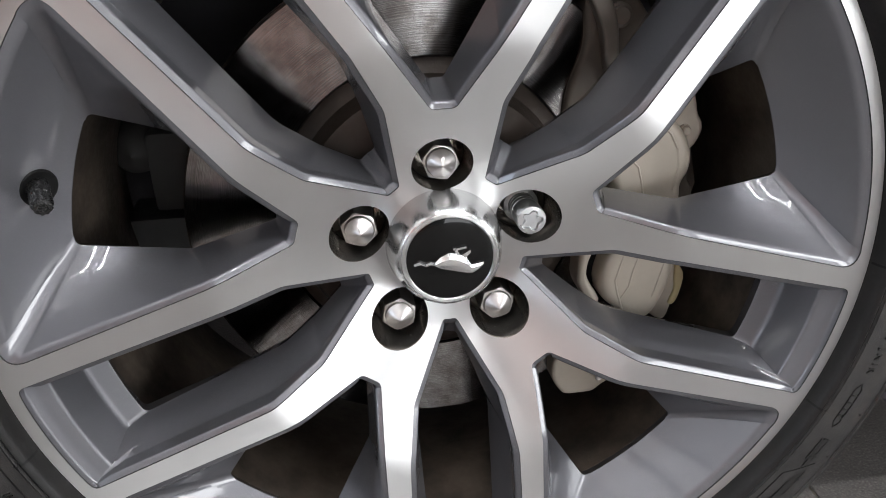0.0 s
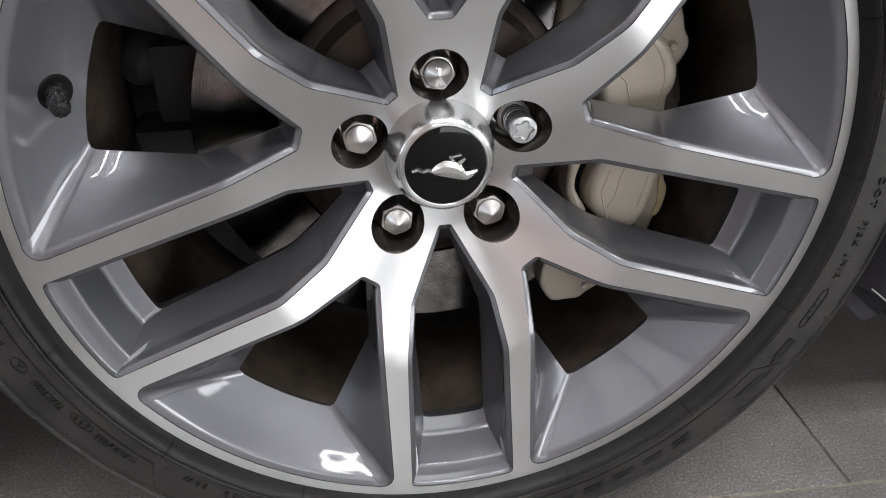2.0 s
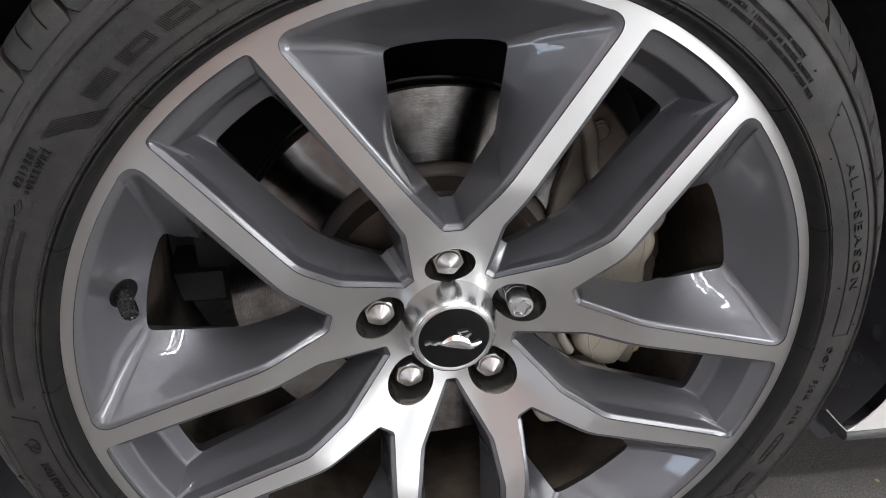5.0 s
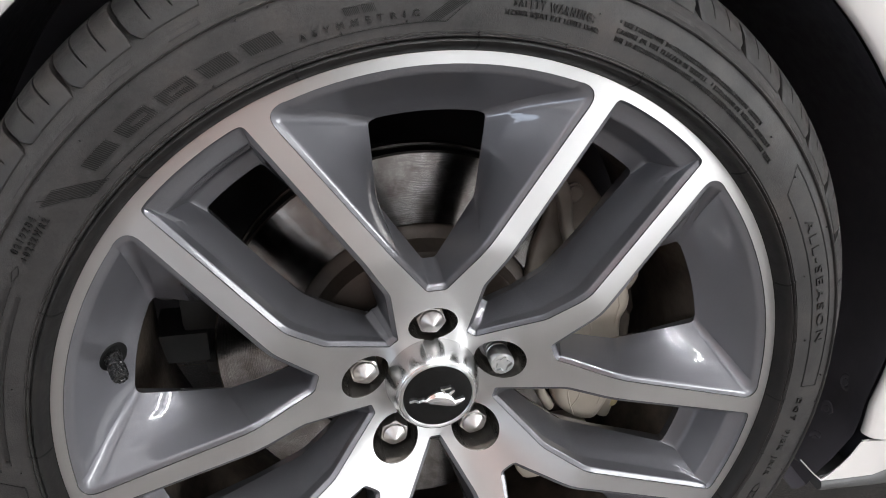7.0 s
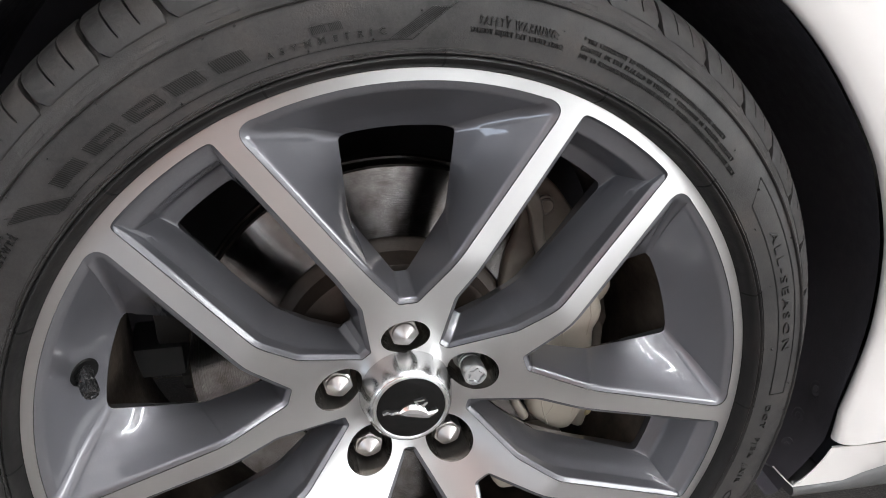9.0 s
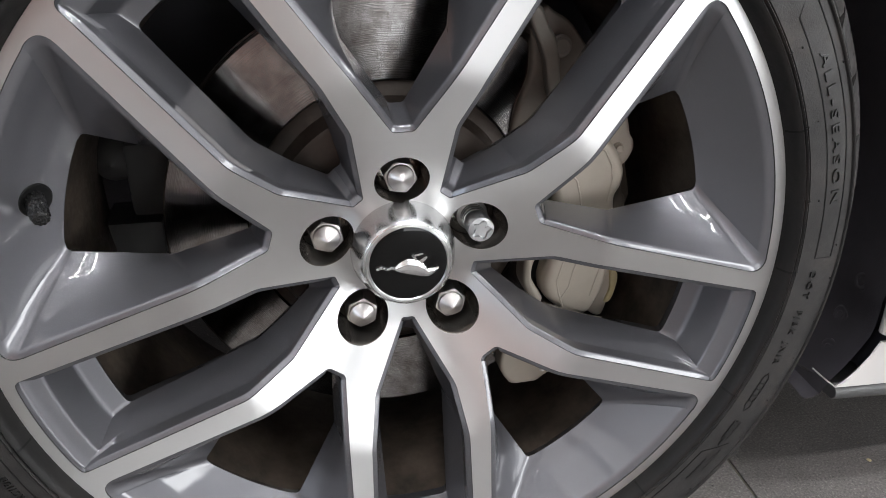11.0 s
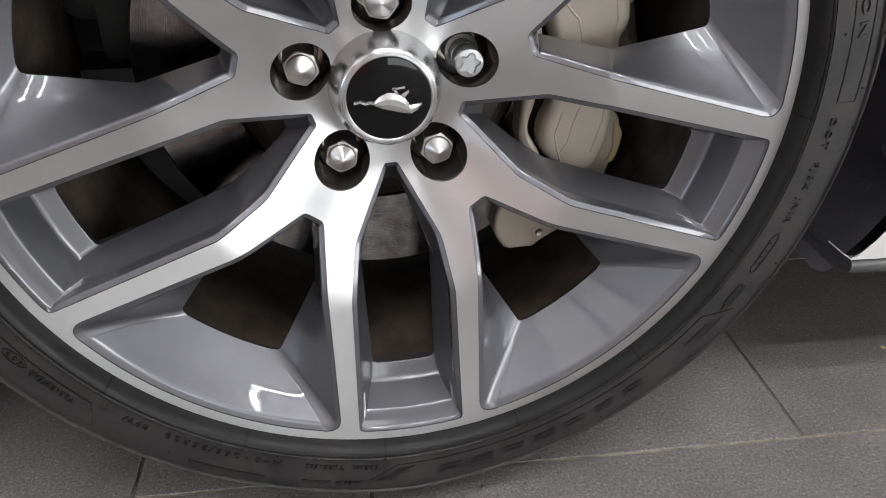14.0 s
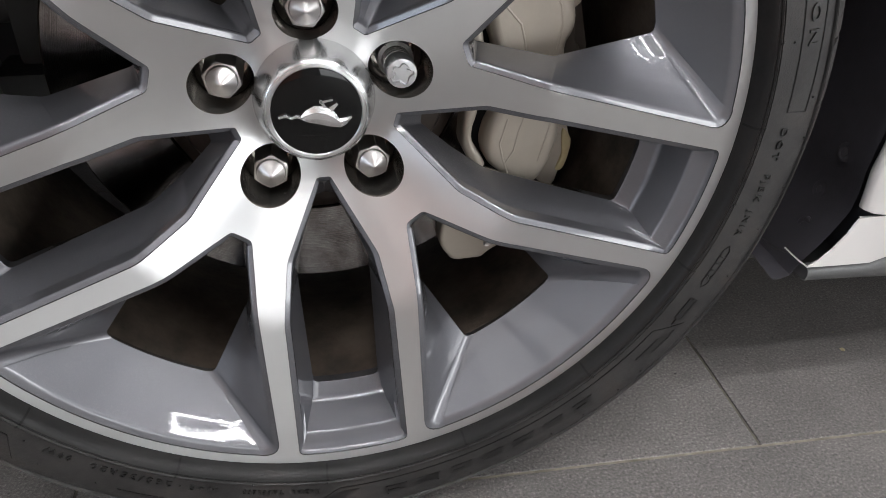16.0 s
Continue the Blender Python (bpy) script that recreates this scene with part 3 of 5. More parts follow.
part("cap_face", revolve([(0.0271, 0.0278), (0.0262, 0.0275), (0.020, 0.0268), (0.010, 0.0263), (0.0001, 0.0262)], 96), GLOSS_BLACK, cap, "domed glossy black cap face")


def badge():
    """A plain streamlined shape with a waving tail."""
    bm = bmesh.new()
    top = [(-0.0228, -0.0019), (-0.0187, -0.0005), (-0.0152, -0.0023), (-0.0123, -0.0012), (-0.0095, -0.0019), (-0.0065, 0.0009), (-0.0012, 0.0033), (0.0049, 0.0026), (0.0102, -0.0005), (0.0130, -0.0049), (0.0172, -0.0044), (0.0207, -0.0037)]
    low = [(0.0203, -0.0053), (0.0180, -0.0079), (0.0137, -0.0102), (0.0093, -0.0096), (0.0049, -0.0086), (-0.0004, -0.0072), (-0.0056, -0.0061), (-0.0091, -0.0044), (-0.0119, -0.0033), (-0.0151, -0.0040), (-0.0187, -0.0026), (-0.0222, -0.0033)]
    line = [Vector(p) for p in top + low]
    n = len(line)
    mid = [(line[i] + line[n - 1 - i]) / 2 for i in range(n)]
    base = [Vector((p.x, 0.0272, p.y)) for p in line]
    rise = [Vector((p.x, 0.0256, p.y)) for p in line]
    crest = [Vector((m.x + (p.x - m.x) * 0.34, 0.0243, m.y + (p.y - m.y) * 0.34)) for p, m in zip(line, mid)]
    rows = strip(bm, [base, rise, crest], True)
    half = n // 2
    for i in range(half - 1):
        bm.faces.new((rows[2][i], rows[2][i + 1], rows[2][n - 2 - i], rows[2][n - 1 - i]))
    for a, b, c, d in (((0.0040, 0.0020), (0.0018, 0.0062), (0.0032, 0.0066), (0.0062, 0.0020)), ((0.0018, 0.0058), (0.0098, 0.0070), (0.0100, 0.0058), (0.0020, 0.0046)), ((0.0072, 0.0020), (0.0122, 0.0046), (0.0128, 0.0034), (0.0090, -0.0005))):
        q = [Vector((p[0], 0.0250, p[1])) for p in (a, b, c, d)]
        w = [Vector((p[0], 0.0272, p[1])) for p in (a, b, c, d)]
        rr = strip(bm, [w, q], True)
        bm.faces.new(rr[1])
    return bm


part("badge", badge(), CHROME, cap, "plain chromed streamlined badge", Matrix.Translation((0, -0.0003, 0.0012)) @ Matrix.Rotation(radians(TURN), 4, "Y") @ Matrix.Diagonal((1.0, 1.0, 1.08, 1)), 20)


# valve
def valve():
    bm = revolve([(0.0062, 0.030), (0.0060, 0.004), (0.0055, 0.002), (0.0045, 0.0015), (0.0044, -0.001), (0.0052, -0.0018)], 20)
    return bm


VALVE_BASE, VALVE_TIP = Vector((-0.2265, 0.0290, ZH + 0.0635)), Vector((-0.2180, 0.0075, ZH + 0.0590))
VALVE_AT = Matrix.Translation(VALVE_BASE) @ (VALVE_BASE - VALVE_TIP).to_track_quat("Y", "Z").to_matrix().to_4x4()
SEAT_OUT = Vector((0.66, -0.72, -0.20))
SEAT_AT = VALVE_AT.inverted() @ Matrix.Translation(VALVE_BASE + SEAT_OUT * 0.0002) @ (-SEAT_OUT).to_track_quat("Y", "Z").to_matrix().to_4x4()
stem = part("valve_stem", revolve([(0.0064, 0.008), (0.0063, -0.003), (0.0058, -0.006), (0.0050, -0.0095), (0.0050, -0.0120)], 20), VALVE_BLACK, wheel, "short black rubber valve stem", VALVE_AT)


def valve_cap():
    bm = bmesh.new()
    n = 40
    rows = []
    for r, y, amp in ((0.0046, -0.0115, 0), (0.0058, -0.0118, 0), (0.0058, -0.0134, 0), (0.0055, -0.0137, 0.0004), (0.0053, -0.0222, 0.0004), (0.0046, -0.0240, 0.0002), (0.0026, -0.0245, 0), (0.0022, -0.0238, 0), (0.0001, -0.0238, 0)):
        rows.append([Vector(((r + amp * (1 if k % 4 < 2 else -1)) * math.cos(TAU * k / n), y, (r + amp * (1 if k % 4 < 2 else -1)) * math.sin(TAU * k / n))) for k in range(n)])
    strip(bm, rows, True)
    return bm


part("valve_cap", valve_cap(), VALVE_BLACK, stem, "ribbed black plastic valve cap")
# disc proud of the pocket floor, the recess's shade put into its black
part("valve_recess_shade", revolve([(0.0110, 0.0060), (0.0108, -0.0012), (0.0102, -0.0020), (0.0094, -0.0021), (0.0078, -0.0014), (0.0040, -0.0012)], 40), DEEP_BLACK, stem, "raised black disc painted as the shaded recess round the valve", SEAT_AT)


# ---------------------------------------------------------------- the tyre
TYRE = [(0.2600, 0.0180), (0.2650, 0.0060), (0.2672, 0.0020), (0.2695, -0.0015), (0.2725, -0.0055), (0.2754, -0.0064), (0.2760, -0.0072), (0.2763, -0.0089), (0.2768, -0.0094), (0.2773, -0.0089), (0.2776, -0.0080), (0.2781, -0.0079), (0.2784, -0.0087), (0.2789, -0.0087), (0.2793, -0.0074),
        (0.2840, -0.0075), (0.2900, -0.0077), (0.2960, -0.0075), (0.3020, -0.0069), (0.3080, -0.0058), (0.3126, -0.0042), (0.3133, -0.0058), (0.3140, -0.0061), (0.3147, -0.0052), (0.3154, -0.0014), (0.3188, 0.0022),
        (0.3246, 0.0104), (0.3282, 0.0160), (0.3320, 0.0236), (0.3352, 0.0321), (0.3382, 0.0418), (0.3400, 0.0530), (0.3420, 0.0700), (0.3430, 0.1100), (0.3430, 0.1900),
        (0.3440, 0.2250), (0.3330, 0.2500), (0.3100, 0.2620), (0.2800, 0.2600), (0.2580, 0.2400)]


def tyre_y(r):
    rows = TYRE[4:33]
    for (a, ya), (b, yb) in zip(rows, rows[1:]):
        if a <= r <= b:
            return ya + (yb - ya) * (r - a) / (b - a)
    return rows[-1][1]


def press(p):
    """The tyre flattens where it stands on the floor, and bulges above it."""
    low = ZH + p.z
    side = -1 if p.y < 0.12 else 1
    if p.z < -0.2:
        near = max(0.0, 1 - abs(p.x) / 0.16) ** 2 * max(0.0, min(1.0, (-p.z - 0.26) / 0.05))
        p = p + Vector((0, side * 0.004 * near, 0))
    if low < 0.0015:
        p = Vector((p.x, p.y, 0.0015 - ZH))
    return p


tyre = part("tyre", revolve(TYRE, 256, None, press), RUBBER, wheel, "low-profile black tyre with moulded lettering", AXLE, 40)


def on_tyre(deg, r, lift):
    """A place on the sidewall, lifted off it."""
    r0 = min(max(r, 0.273), 0.345)
    return press(polar(r, deg, tyre_y(r0) - lift))


def around_tyre(bm, deg, r, rise=0.0011):
    """Lays a flat mesh (x along the line, y up, z its height) round the sidewall, clockwise from deg."""
    for v in bm.verts:
        x, y, z = v.co
        v.co = on_tyre(deg - math.degrees(x / r), r + y, rise if z > 0 else -0.0006)
    return bm


def letters(text, size, width=None):
    cu = bpy.data.curves.new("letters", "FONT")
    cu.body, cu.size, cu.extrude, cu.resolution_u = text, size, 0.0004, 3
    cu.offset, cu.space_character = size * 0.010, 1.40
    ob = bpy.data.objects.new("letters", cu)
    scene.collection.objects.link(ob)
    dg = bpy.context.evaluated_depsgraph_get()
    me = bpy.data.meshes.new_from_object(ob.evaluated_get(dg))
    bm = bmesh.new()
    bm.from_mesh(me)
    bpy.data.objects.remove(ob)
    bpy.data.curves.remove(cu)
    bpy.data.meshes.remove(me)
    if width:
        k = width / max(v.co.x for v in bm.verts)
        for v in bm.verts:
            v.co.x *= k
    bmesh.ops.subdivide_edges(bm, edges=[e for e in bm.edges if e.calc_length() > size * 0.6], cuts=2)
    return bm


def write(text, deg0, deg1, r, height, label="", material=None):
    bm = around_tyre(letters(text, height / 0.70, radians(deg0 - deg1) * r), deg0, r)
    part("lettering", bm, material or RUBBER_MARK, tyre, label, None, 40)


def slab(bm, quad, z=0.0004, cuts=1):
    """A flat raised piece on the sidewall's plan, from four corners."""
    a, b, c, d = (Vector(p) for p in quad)
    n = max(1, cuts)
    low = [a.lerp(b, k / n) for k in range(n + 1)]
    top = [d.lerp(c, k / n) for k in range(n + 1)]
    rows = [[(*p, -z) for p in low], [(*p, z) for p in low], [(*p, z) for p in top], [(*p, -z) for p in top]]
    strip(bm, rows)


def hatched(deg0, deg1, r0, r1, slant=0.0, pitch=0.0014, hole=False, material=None):
    """A raised mark made of fine ridges along the radius."""
    bm = bmesh.new()
    width, h = radians(deg0 - deg1) * r0, r1 - r0
    n = max(2, int(width / pitch))
    for k in range(n):
        x = width * k / n
        parts = [(0.0, 1.0)] if not hole or not 0.3 < k / n < 0.8 else [(0.0, 0.36), (0.64, 1.0)]
        for a, b in parts:
            slab(bm, [(x + slant * a, h * a), (x + pitch * 0.55 + slant * a, h * a), (x + pitch * 0.55 + slant * b, h * b), (x + slant * b, h * b)])
    tagged(part("raised_mark", around_tyre(bm, deg0, r0, 0.0010), material or RUBBER_MARK, tyre, "hatched raised mark"), kind="stuff")


def bars(deg0, deg1, r, height, pieces):
    bm = bmesh.new()
    width = radians(deg0 - deg1) * r
    for k in range(pieces):
        x0, x1 = width * k / pieces, width * (k + 0.78) / pieces
        slab(bm, [(x0, 0), (x1, 0), (x1, height), (x0, height)])
    tagged(part("raised_text", around_tyre(bm, deg0, r, 0.0009), RUBBER_TEXT, tyre), kind="stuff")


def outline_mark(points, width=0.0007):
    """A thin raised line through (degrees, radius)."""
    bm = bmesh.new()
    for (a, ra), (b, rb) in zip(points, points[1:]):
        n = max(1, int(abs(a - b) / 1.5))
        for k in range(n):
            t0, t1 = k / n, (k + 1) / n
            p = [(a + (b - a) * t, ra + (rb - ra) * t) for t in (t0, t1)]
            dr = abs(rb - ra) > 0.3 * radians(abs(a - b)) * ra
            q = []
            for (d, r) in p:
                s = math.degrees(width / r)
                q.append(((d + s / 2, r), (d - s / 2, r)) if dr else ((d, r - width / 2), (d, r + width / 2)))
            rows = [[on_tyre(*q[0][0], -0.0004), on_tyre(*q[0][0], 0.0005), on_tyre(*q[0][1], 0.0005), on_tyre(*q[0][1], -0.0004)],
                    [on_tyre(*q[1][0], -0.0004), on_tyre(*q[1][0], 0.0005), on_tyre(*q[1][1], 0.0005), on_tyre(*q[1][1], -0.0004)]]
            strip(bm, rows)
    part("raised_line", bm, RUBBER_MARK, tyre)


part("bead_band", revolve([(0.2660, 0.0040), (0.2670, 0.0006), (0.2682, -0.0030), (0.2700, -0.0066), (0.2720, -0.0090), (0.2738, -0.0097), (0.2750, -0.0088), (0.2757, -0.0066)], 256, None, press), RUBBER_BEAD, tyre, "darker smooth band beside the rim", None, 40)

write("SAFETY WARNING:", 83.0, 73.2, 0.2945, 0.0050)
write("SERIOUS INJURY MAY RESULT FROM:", 83.9, 72.2, 0.2895, 0.0030)
write("* TIRE FAILURE DUE TO UNDERINFLATION-OVERLOADING-FOLLOW OWNER'S", 70.0, 45.6, 0.2985, 0.0029)
write("MANUAL OR TIRE PLACARD IN VEHICLE.  * EXPLOSION OF TIRE/RIM ASSEMBLY", 70.0, 42.2, 0.2936, 0.0029)
write("DUE TO IMPROPER MOUNTING-ONLY SPECIALLY TRAINED PERSONS SHOULD MOUNT TIRES.", 69.9, 40.2, 0.2887, 0.0029)
write("ALL-SEASON", 28.3, 7.0, 0.2955, 0.0059, "raised all-season lettering", RUBBER_TEXT)
write("0219284", 148.2, 143.3, 0.3010, 0.0044)
write("+02S2WR2", 148.6, 142.6, 0.2948, 0.0044)
write("DOT", -3.2, -7.6, 0.2909, 0.0044, "", RUBBER_TEXT)
write("PJBK", -9.6, -13.6, 0.2908, 0.0044, "", RUBBER_TEXT)
write("JNIR", -15.0, -18.8, 0.2905, 0.0043, "", RUBBER_TEXT)
write("1117", -22.0, -26.2, 0.2904, 0.0036, "", RUBBER_TEXT)
write("RADIAL", 265.6, 261.6, 0.2837, 0.0040, "", RUBBER_TEXT)
write("TUBELESS", 260.3, 254.4, 0.2839, 0.0040, "", RUBBER_TEXT)
write("A S Y M M E T R I C", 107.4, 93.8, 0.2885, 0.0037)
write("265/35R20", 244.3, 233.0, 0.2834, 0.0050, "", RUBBER_TEXT)
write("99W", 230.4, 226.6, 0.2835, 0.0050, "", RUBBER_TEXT)
write("M+S", 250.8, 246.8, 0.2840, 0.0043, "", RUBBER_TEXT)
write("MADE IN", 263.2, 259.4, 0.3003, 0.0036, "", RUBBER_TEXT)
write("TREADWEAR", 219.9, 213.1, 0.2912, 0.0047, "raised grading words", RUBBER_TEXT)
write("500", 211.7, 209.3, 0.2908, 0.0037, "", RUBBER_TEXT)
write("TRACTION", 207.4, 202.2, 0.2916, 0.0048, "", RUBBER_TEXT)
write("A", 199.9, 198.9, 0.2922, 0.0044, "", RUBBER_TEXT)
write("TEMPERATURE", 196.2, 189.0, 0.2926, 0.0052, "", RUBBER_TEXT)
write("A", 186.4, 185.3, 0.2933, 0.0050, "", RUBBER_TEXT)
for d, r, w in ((210.5, 0.2926, 1.9), (199.4, 0.2942, 1.25), (185.8, 0.2957, 1.25)):
    outline_mark([(d + w * math.cos(TAU * k / 14), r + 0.0037 * math.sin(TAU * k / 14)) for k in range(15)], 0.0006)
outline_mark([(36.9, 0.3062), (34.0, 0.2907), (16, 0.2915), (-1.2, 0.2911), (-1.2, 0.3047)])
outline_mark([(36.9, 0.3062), (18, 0.3071), (-1.2, 0.3047)])
outline_mark([(180.6, 0.3016), (181.9, 0.2865), (200, 0.2865), (221.8, 0.2880), (224.4, 0.3052)])
outline_mark([(-20.6, 0.2925), (-21.4, 0.2896), (-26.8, 0.2895), (-27.6, 0.2919), (-26.8, 0.2947), (-21.4, 0.2950), (-20.6, 0.2925)])
for a, b, s in ((134.6, 130.4, 0), (129.3, 124.7, 1), (123.6, 119.3, 1), (118.2, 114.2, 0), (112.9, 109.0, 0)):
    hatched(a, b, 0.2912, 0.2990, -0.003, 0.0013, bool(s))
hatched(136.8, 134.2, 0.2835, 0.3030, -0.0252)
hatched(93.6, 91.4, 0.2856, 0.3028, 0.0256)
for a, b in ((101.9, 100.2), (99.9, 98.4)):
    hatched(a, b, 0.2945, 0.2990, -0.001, 0.0009)
for k in range(7):
    hatched(-50.4 - 5.15 * k, -53.8 - 5.15 * k, 0.2924, 0.2988, 0.002, 0.0013, k % 2 == 0, RUBBER_TEXT)
hatched(-37.5, -42.0, 0.2934, 0.2995, -0.012, 0.0014, False, RUBBER_TEXT)
hatched(271.4, 268.8, 0.2878, 0.2998, 0.018, 0.0014, False, RUBBER_TEXT)
for a, b, r, h, n in ((258.4, 254.2, 0.3009, 0.0029, 5), (248.9, 237.6, 0.3012, 0.0024, 14), (-29.8, -33.5, 0.2907, 0.0024, 6), (-29.6, -34.6, 0.2931, 0.0024, 8), (-29.6, -33.4, 0.2958, 0.0024, 5),
                      (178.0, 153.0, 0.2907, 0.0024, 26), (179.0, 152.0, 0.2976, 0.0024, 30)):
    bars(a, b, r, h, n)
outline_mark([(151.6, 0.2985), (150.4, 0.3005), (149.4, 0.2985), (150.4, 0.2962), (151.6, 0.2985)])
outline_mark([(141.5, 0.3060), (137.6, 0.2848)] + [(136 - 5.5 * k, 0.2850) for k in range(9)] + [(90.8, 0.2845), (85.6, 0.3060)], 0.0006)
outline_mark([(-33.5, 0.3020), (-36.8, 0.2850)] + [(-37 - 5.5 * k, 0.2850) for k in range(10)] + [(-91.4, 0.2850), (-95.4, 0.2998)], 0.0006)


def vent_marks():
    """Short cut lines across the band, and small rubber nubs."""
    bm = bmesh.new()
    for k in range(32):
        d = 8.05 + 11.25 * k
        for r in (0.2768, 0.2786):
            bmesh.ops.create_icosphere(bm, subdivisions=1, radius=0.0009, matrix=Matrix.Translation(on_tyre(d, r, -0.0001)))
    rnd = random.Random(5)
    for k in range(60):
        d, r = 6 * k + rnd.uniform(-2, 2), rnd.choice((0.2862, 0.3005, 0.3075, 0.3112))
        bmesh.ops.create_icosphere(bm, subdivisions=1, radius=rnd.uniform(0.0005, 0.0009), matrix=Matrix.Translation(on_tyre(d, r, 0.0006)))
    return bm


tagged(part("vent_nubs", vent_marks(), RUBBER_BEAD, tyre), kind="stuff")
bm = bmesh.new()
for k in range(16):
    d, w = 19.3 + 22.5 * k, 0.16
    rows = [[press(polar(r, d + s * w, y - 0.0007)) for s in (-1, 1)] for r, y in ((0.2671, 0.0008), (0.2682, -0.0026), (0.2700, -0.0062), (0.2720, -0.0086), (0.2738, -0.0093), (0.2750, -0.0085), (0.2757, -0.0062))]
    strip(bm, rows)
tagged(part("vent_lines", bm, DEEP_BLACK, tyre), kind="stuff")


def tread_block():
    """One shoulder block with two thin cuts, over the bare tyre."""
    bm = bmesh.new()
    line = [(0.3241, 0.0102), (0.3253, 0.0110), (0.3298, 0.0148), (0.3346, 0.0213), (0.3386, 0.0299), (0.3418, 0.0400), (0.3440, 0.0520), (0.3460, 0.0700), (0.3470, 0.0900)]
    lift = [-0.0008, 0.0007, 0.0016, 0.0026, 0.0040, 0.0042, 0.0042, 0.0042, 0.0042]
    cols = [(-3.74, 0), (-3.70, 0.8), (-3.50, 1), (-1.45, 1), (-1.40, -0.3), (-1.28, -0.3), (-1.23, 1), (1.05, 1), (1.10, -0.3), (1.22, -0.3), (1.27, 1), (3.36, 1), (3.58, 0.8), (3.62, 0)]
    rows = []
    for k, ((r, y), up) in enumerate(zip(line, lift)):
        a, b = line[max(0, k - 1)], line[min(len(line) - 1, k + 1)]
        t = Vector((b[0] - a[0], b[1] - a[1])).normalized()
        n = Vector((t.y, -t.x))
        row = []
        for d, w in cols:
            deep = w if (w >= 0 or k > 2) else 1
            inset = 0.35 * max(0, 2 - k)
            dd = d * (1 - 0.10 * max(0, 2 - k)) + 0.30 * (k - 3)
            h = up * deep if w > 0 or deep > 0 else (-0.0006 - 0.0011 * min(4, k) if w == 0 else -0.0007 * min(4, k))
            row.append(polar(r + n.x * h, dd, y + n.y * h))
        rows.append(row)
    strip(bm, rows)
    return as_mesh("tread_block", bm, RUBBER_TREAD, 40)


BLOCK = tread_block()
for k in range(46):
    d = 360 * k / 46 + 2.0
    low = abs((d - 270 + 180) % 360 - 180)
    m = Matrix.Rotation(-radians(d), 4, "Y")
    if low < 20:
        m = m @ Matrix.Diagonal((0.984 if low < 10 else 0.992, 1, 0.99, 1))
    part("tread_block", BLOCK, None, tyre, "", m)


def shoulder_bar():
    bm = bmesh.new()
    rows = [[polar(r, d, tyre_y(r) - up) for d, up in ((-2.1, -0.0004), (-1.9, h), (1.6, h), (1.9, -0.0004))] for r, h in ((0.3166, -0.0006), (0.3172, 0.0003), (0.3205, 0.0003), (0.3212, -0.0006))]
    strip(bm, rows)
    return as_mesh("shoulder_bar", bm, RUBBER, 40)


BAR = shoulder_bar()
for k in range(46):
    d = 360 * k / 46 + 0.6
    if abs((d - 270 + 180) % 360 - 180) > 18:
        part("shoulder_bar", BAR, None, tyre, "", Matrix.Rotation(-radians(d), 4, "Y"))


# ---------------------------------------------------------------- the brake
def add_disc():
    disc = thing("brake_disc", "scored steel brake disc with a brown rusty hat behind the wheel", "brake disc", (0, 0.11, ZH))
    part("friction_ring", revolve([(0.1095, 0.0012), (0.1100, 0.0), (0.1690, 0.0), (0.1705, 0.0015), (0.1705, 0.009), (0.1690, 0.010), (0.1690, 0.022), (0.1705, 0.023), (0.1705, 0.031), (0.1100, 0.032)], 128), DISC, disc, "", Matrix.Translation((0, 0.001, 0)), 25)
    part("hat", revolve([(0.1098, 0.010), (0.1085, 0.0025), (0.1050, -0.0010), (0.0990, -0.0040), (0.0955, -0.0120), (0.0930, -0.0180), (0.0880, -0.0205), (0.030, -0.0205), (0.0285, -0.03)], 96), HAT, disc, "brown rusty centre of the disc")
    return disc


add_disc()


def smooth_line(points, steps=4):
    """A closed curve through the points."""
    n, out = len(points), []
    for i in range(n):
        p0, p1, p2, p3 = (Vector(points[(i + k) % n]) for k in (-1, 0, 1, 2))
        for k in range(steps):
            t = k / steps
            out.append(0.5 * (2 * p1 + (p2 - p0) * t + (2 * p0 - 5 * p1 + 4 * p2 - p3) * t * t + (3 * p1 - p0 - 3 * p2 + p3) * t ** 3))
    return out


def casting(rim, front, back, round_r, steps=4):
    """A cast piece from an outline in r and degrees, with a rounded front edge."""
    line = smooth_line([uv(r, d) for r, d in rim], steps)
    sign = signed(line)
    n = len(line)
    ins = []
    for i in range(n):
        t = (line[(i + 1) % n] - line[i - 1]).normalized()
        ins.append(Vector((t.y, -t.x)) * sign)
    rows = []
    for k in range(5):
        a = math.pi / 2 * k / 4
        d, y = round_r * (1 - math.sin(a)), front + round_r * (1 - math.cos(a))
        ring = [p + q * d for p, q in zip(line, ins)]
        for _ in range(int(4 * d / round_r + 0.5)):
            ring = [(ring[i - 1] + ring[i] * 2 + ring[(i + 1) % n]) / 4 for i in range(n)]
        rows.append([Vector((p.x, y, p.y)) for p in ring])
    rows.append([Vector((p.x, back, p.y)) for p in line])
    bm = bmesh.new()
    made = strip(bm, rows, True)
    bm.faces.new(made[-1])
    front_face = bm.faces.new(made[0])
    bmesh.ops.recalc_face_normals(bm, faces=bm.faces)
    for f in bmesh.ops.triangulate(bm, faces=[front_face])["faces"]:
        f.normal_update()
        if f.normal.y > 0:
            f.normal_flip()
    return bm


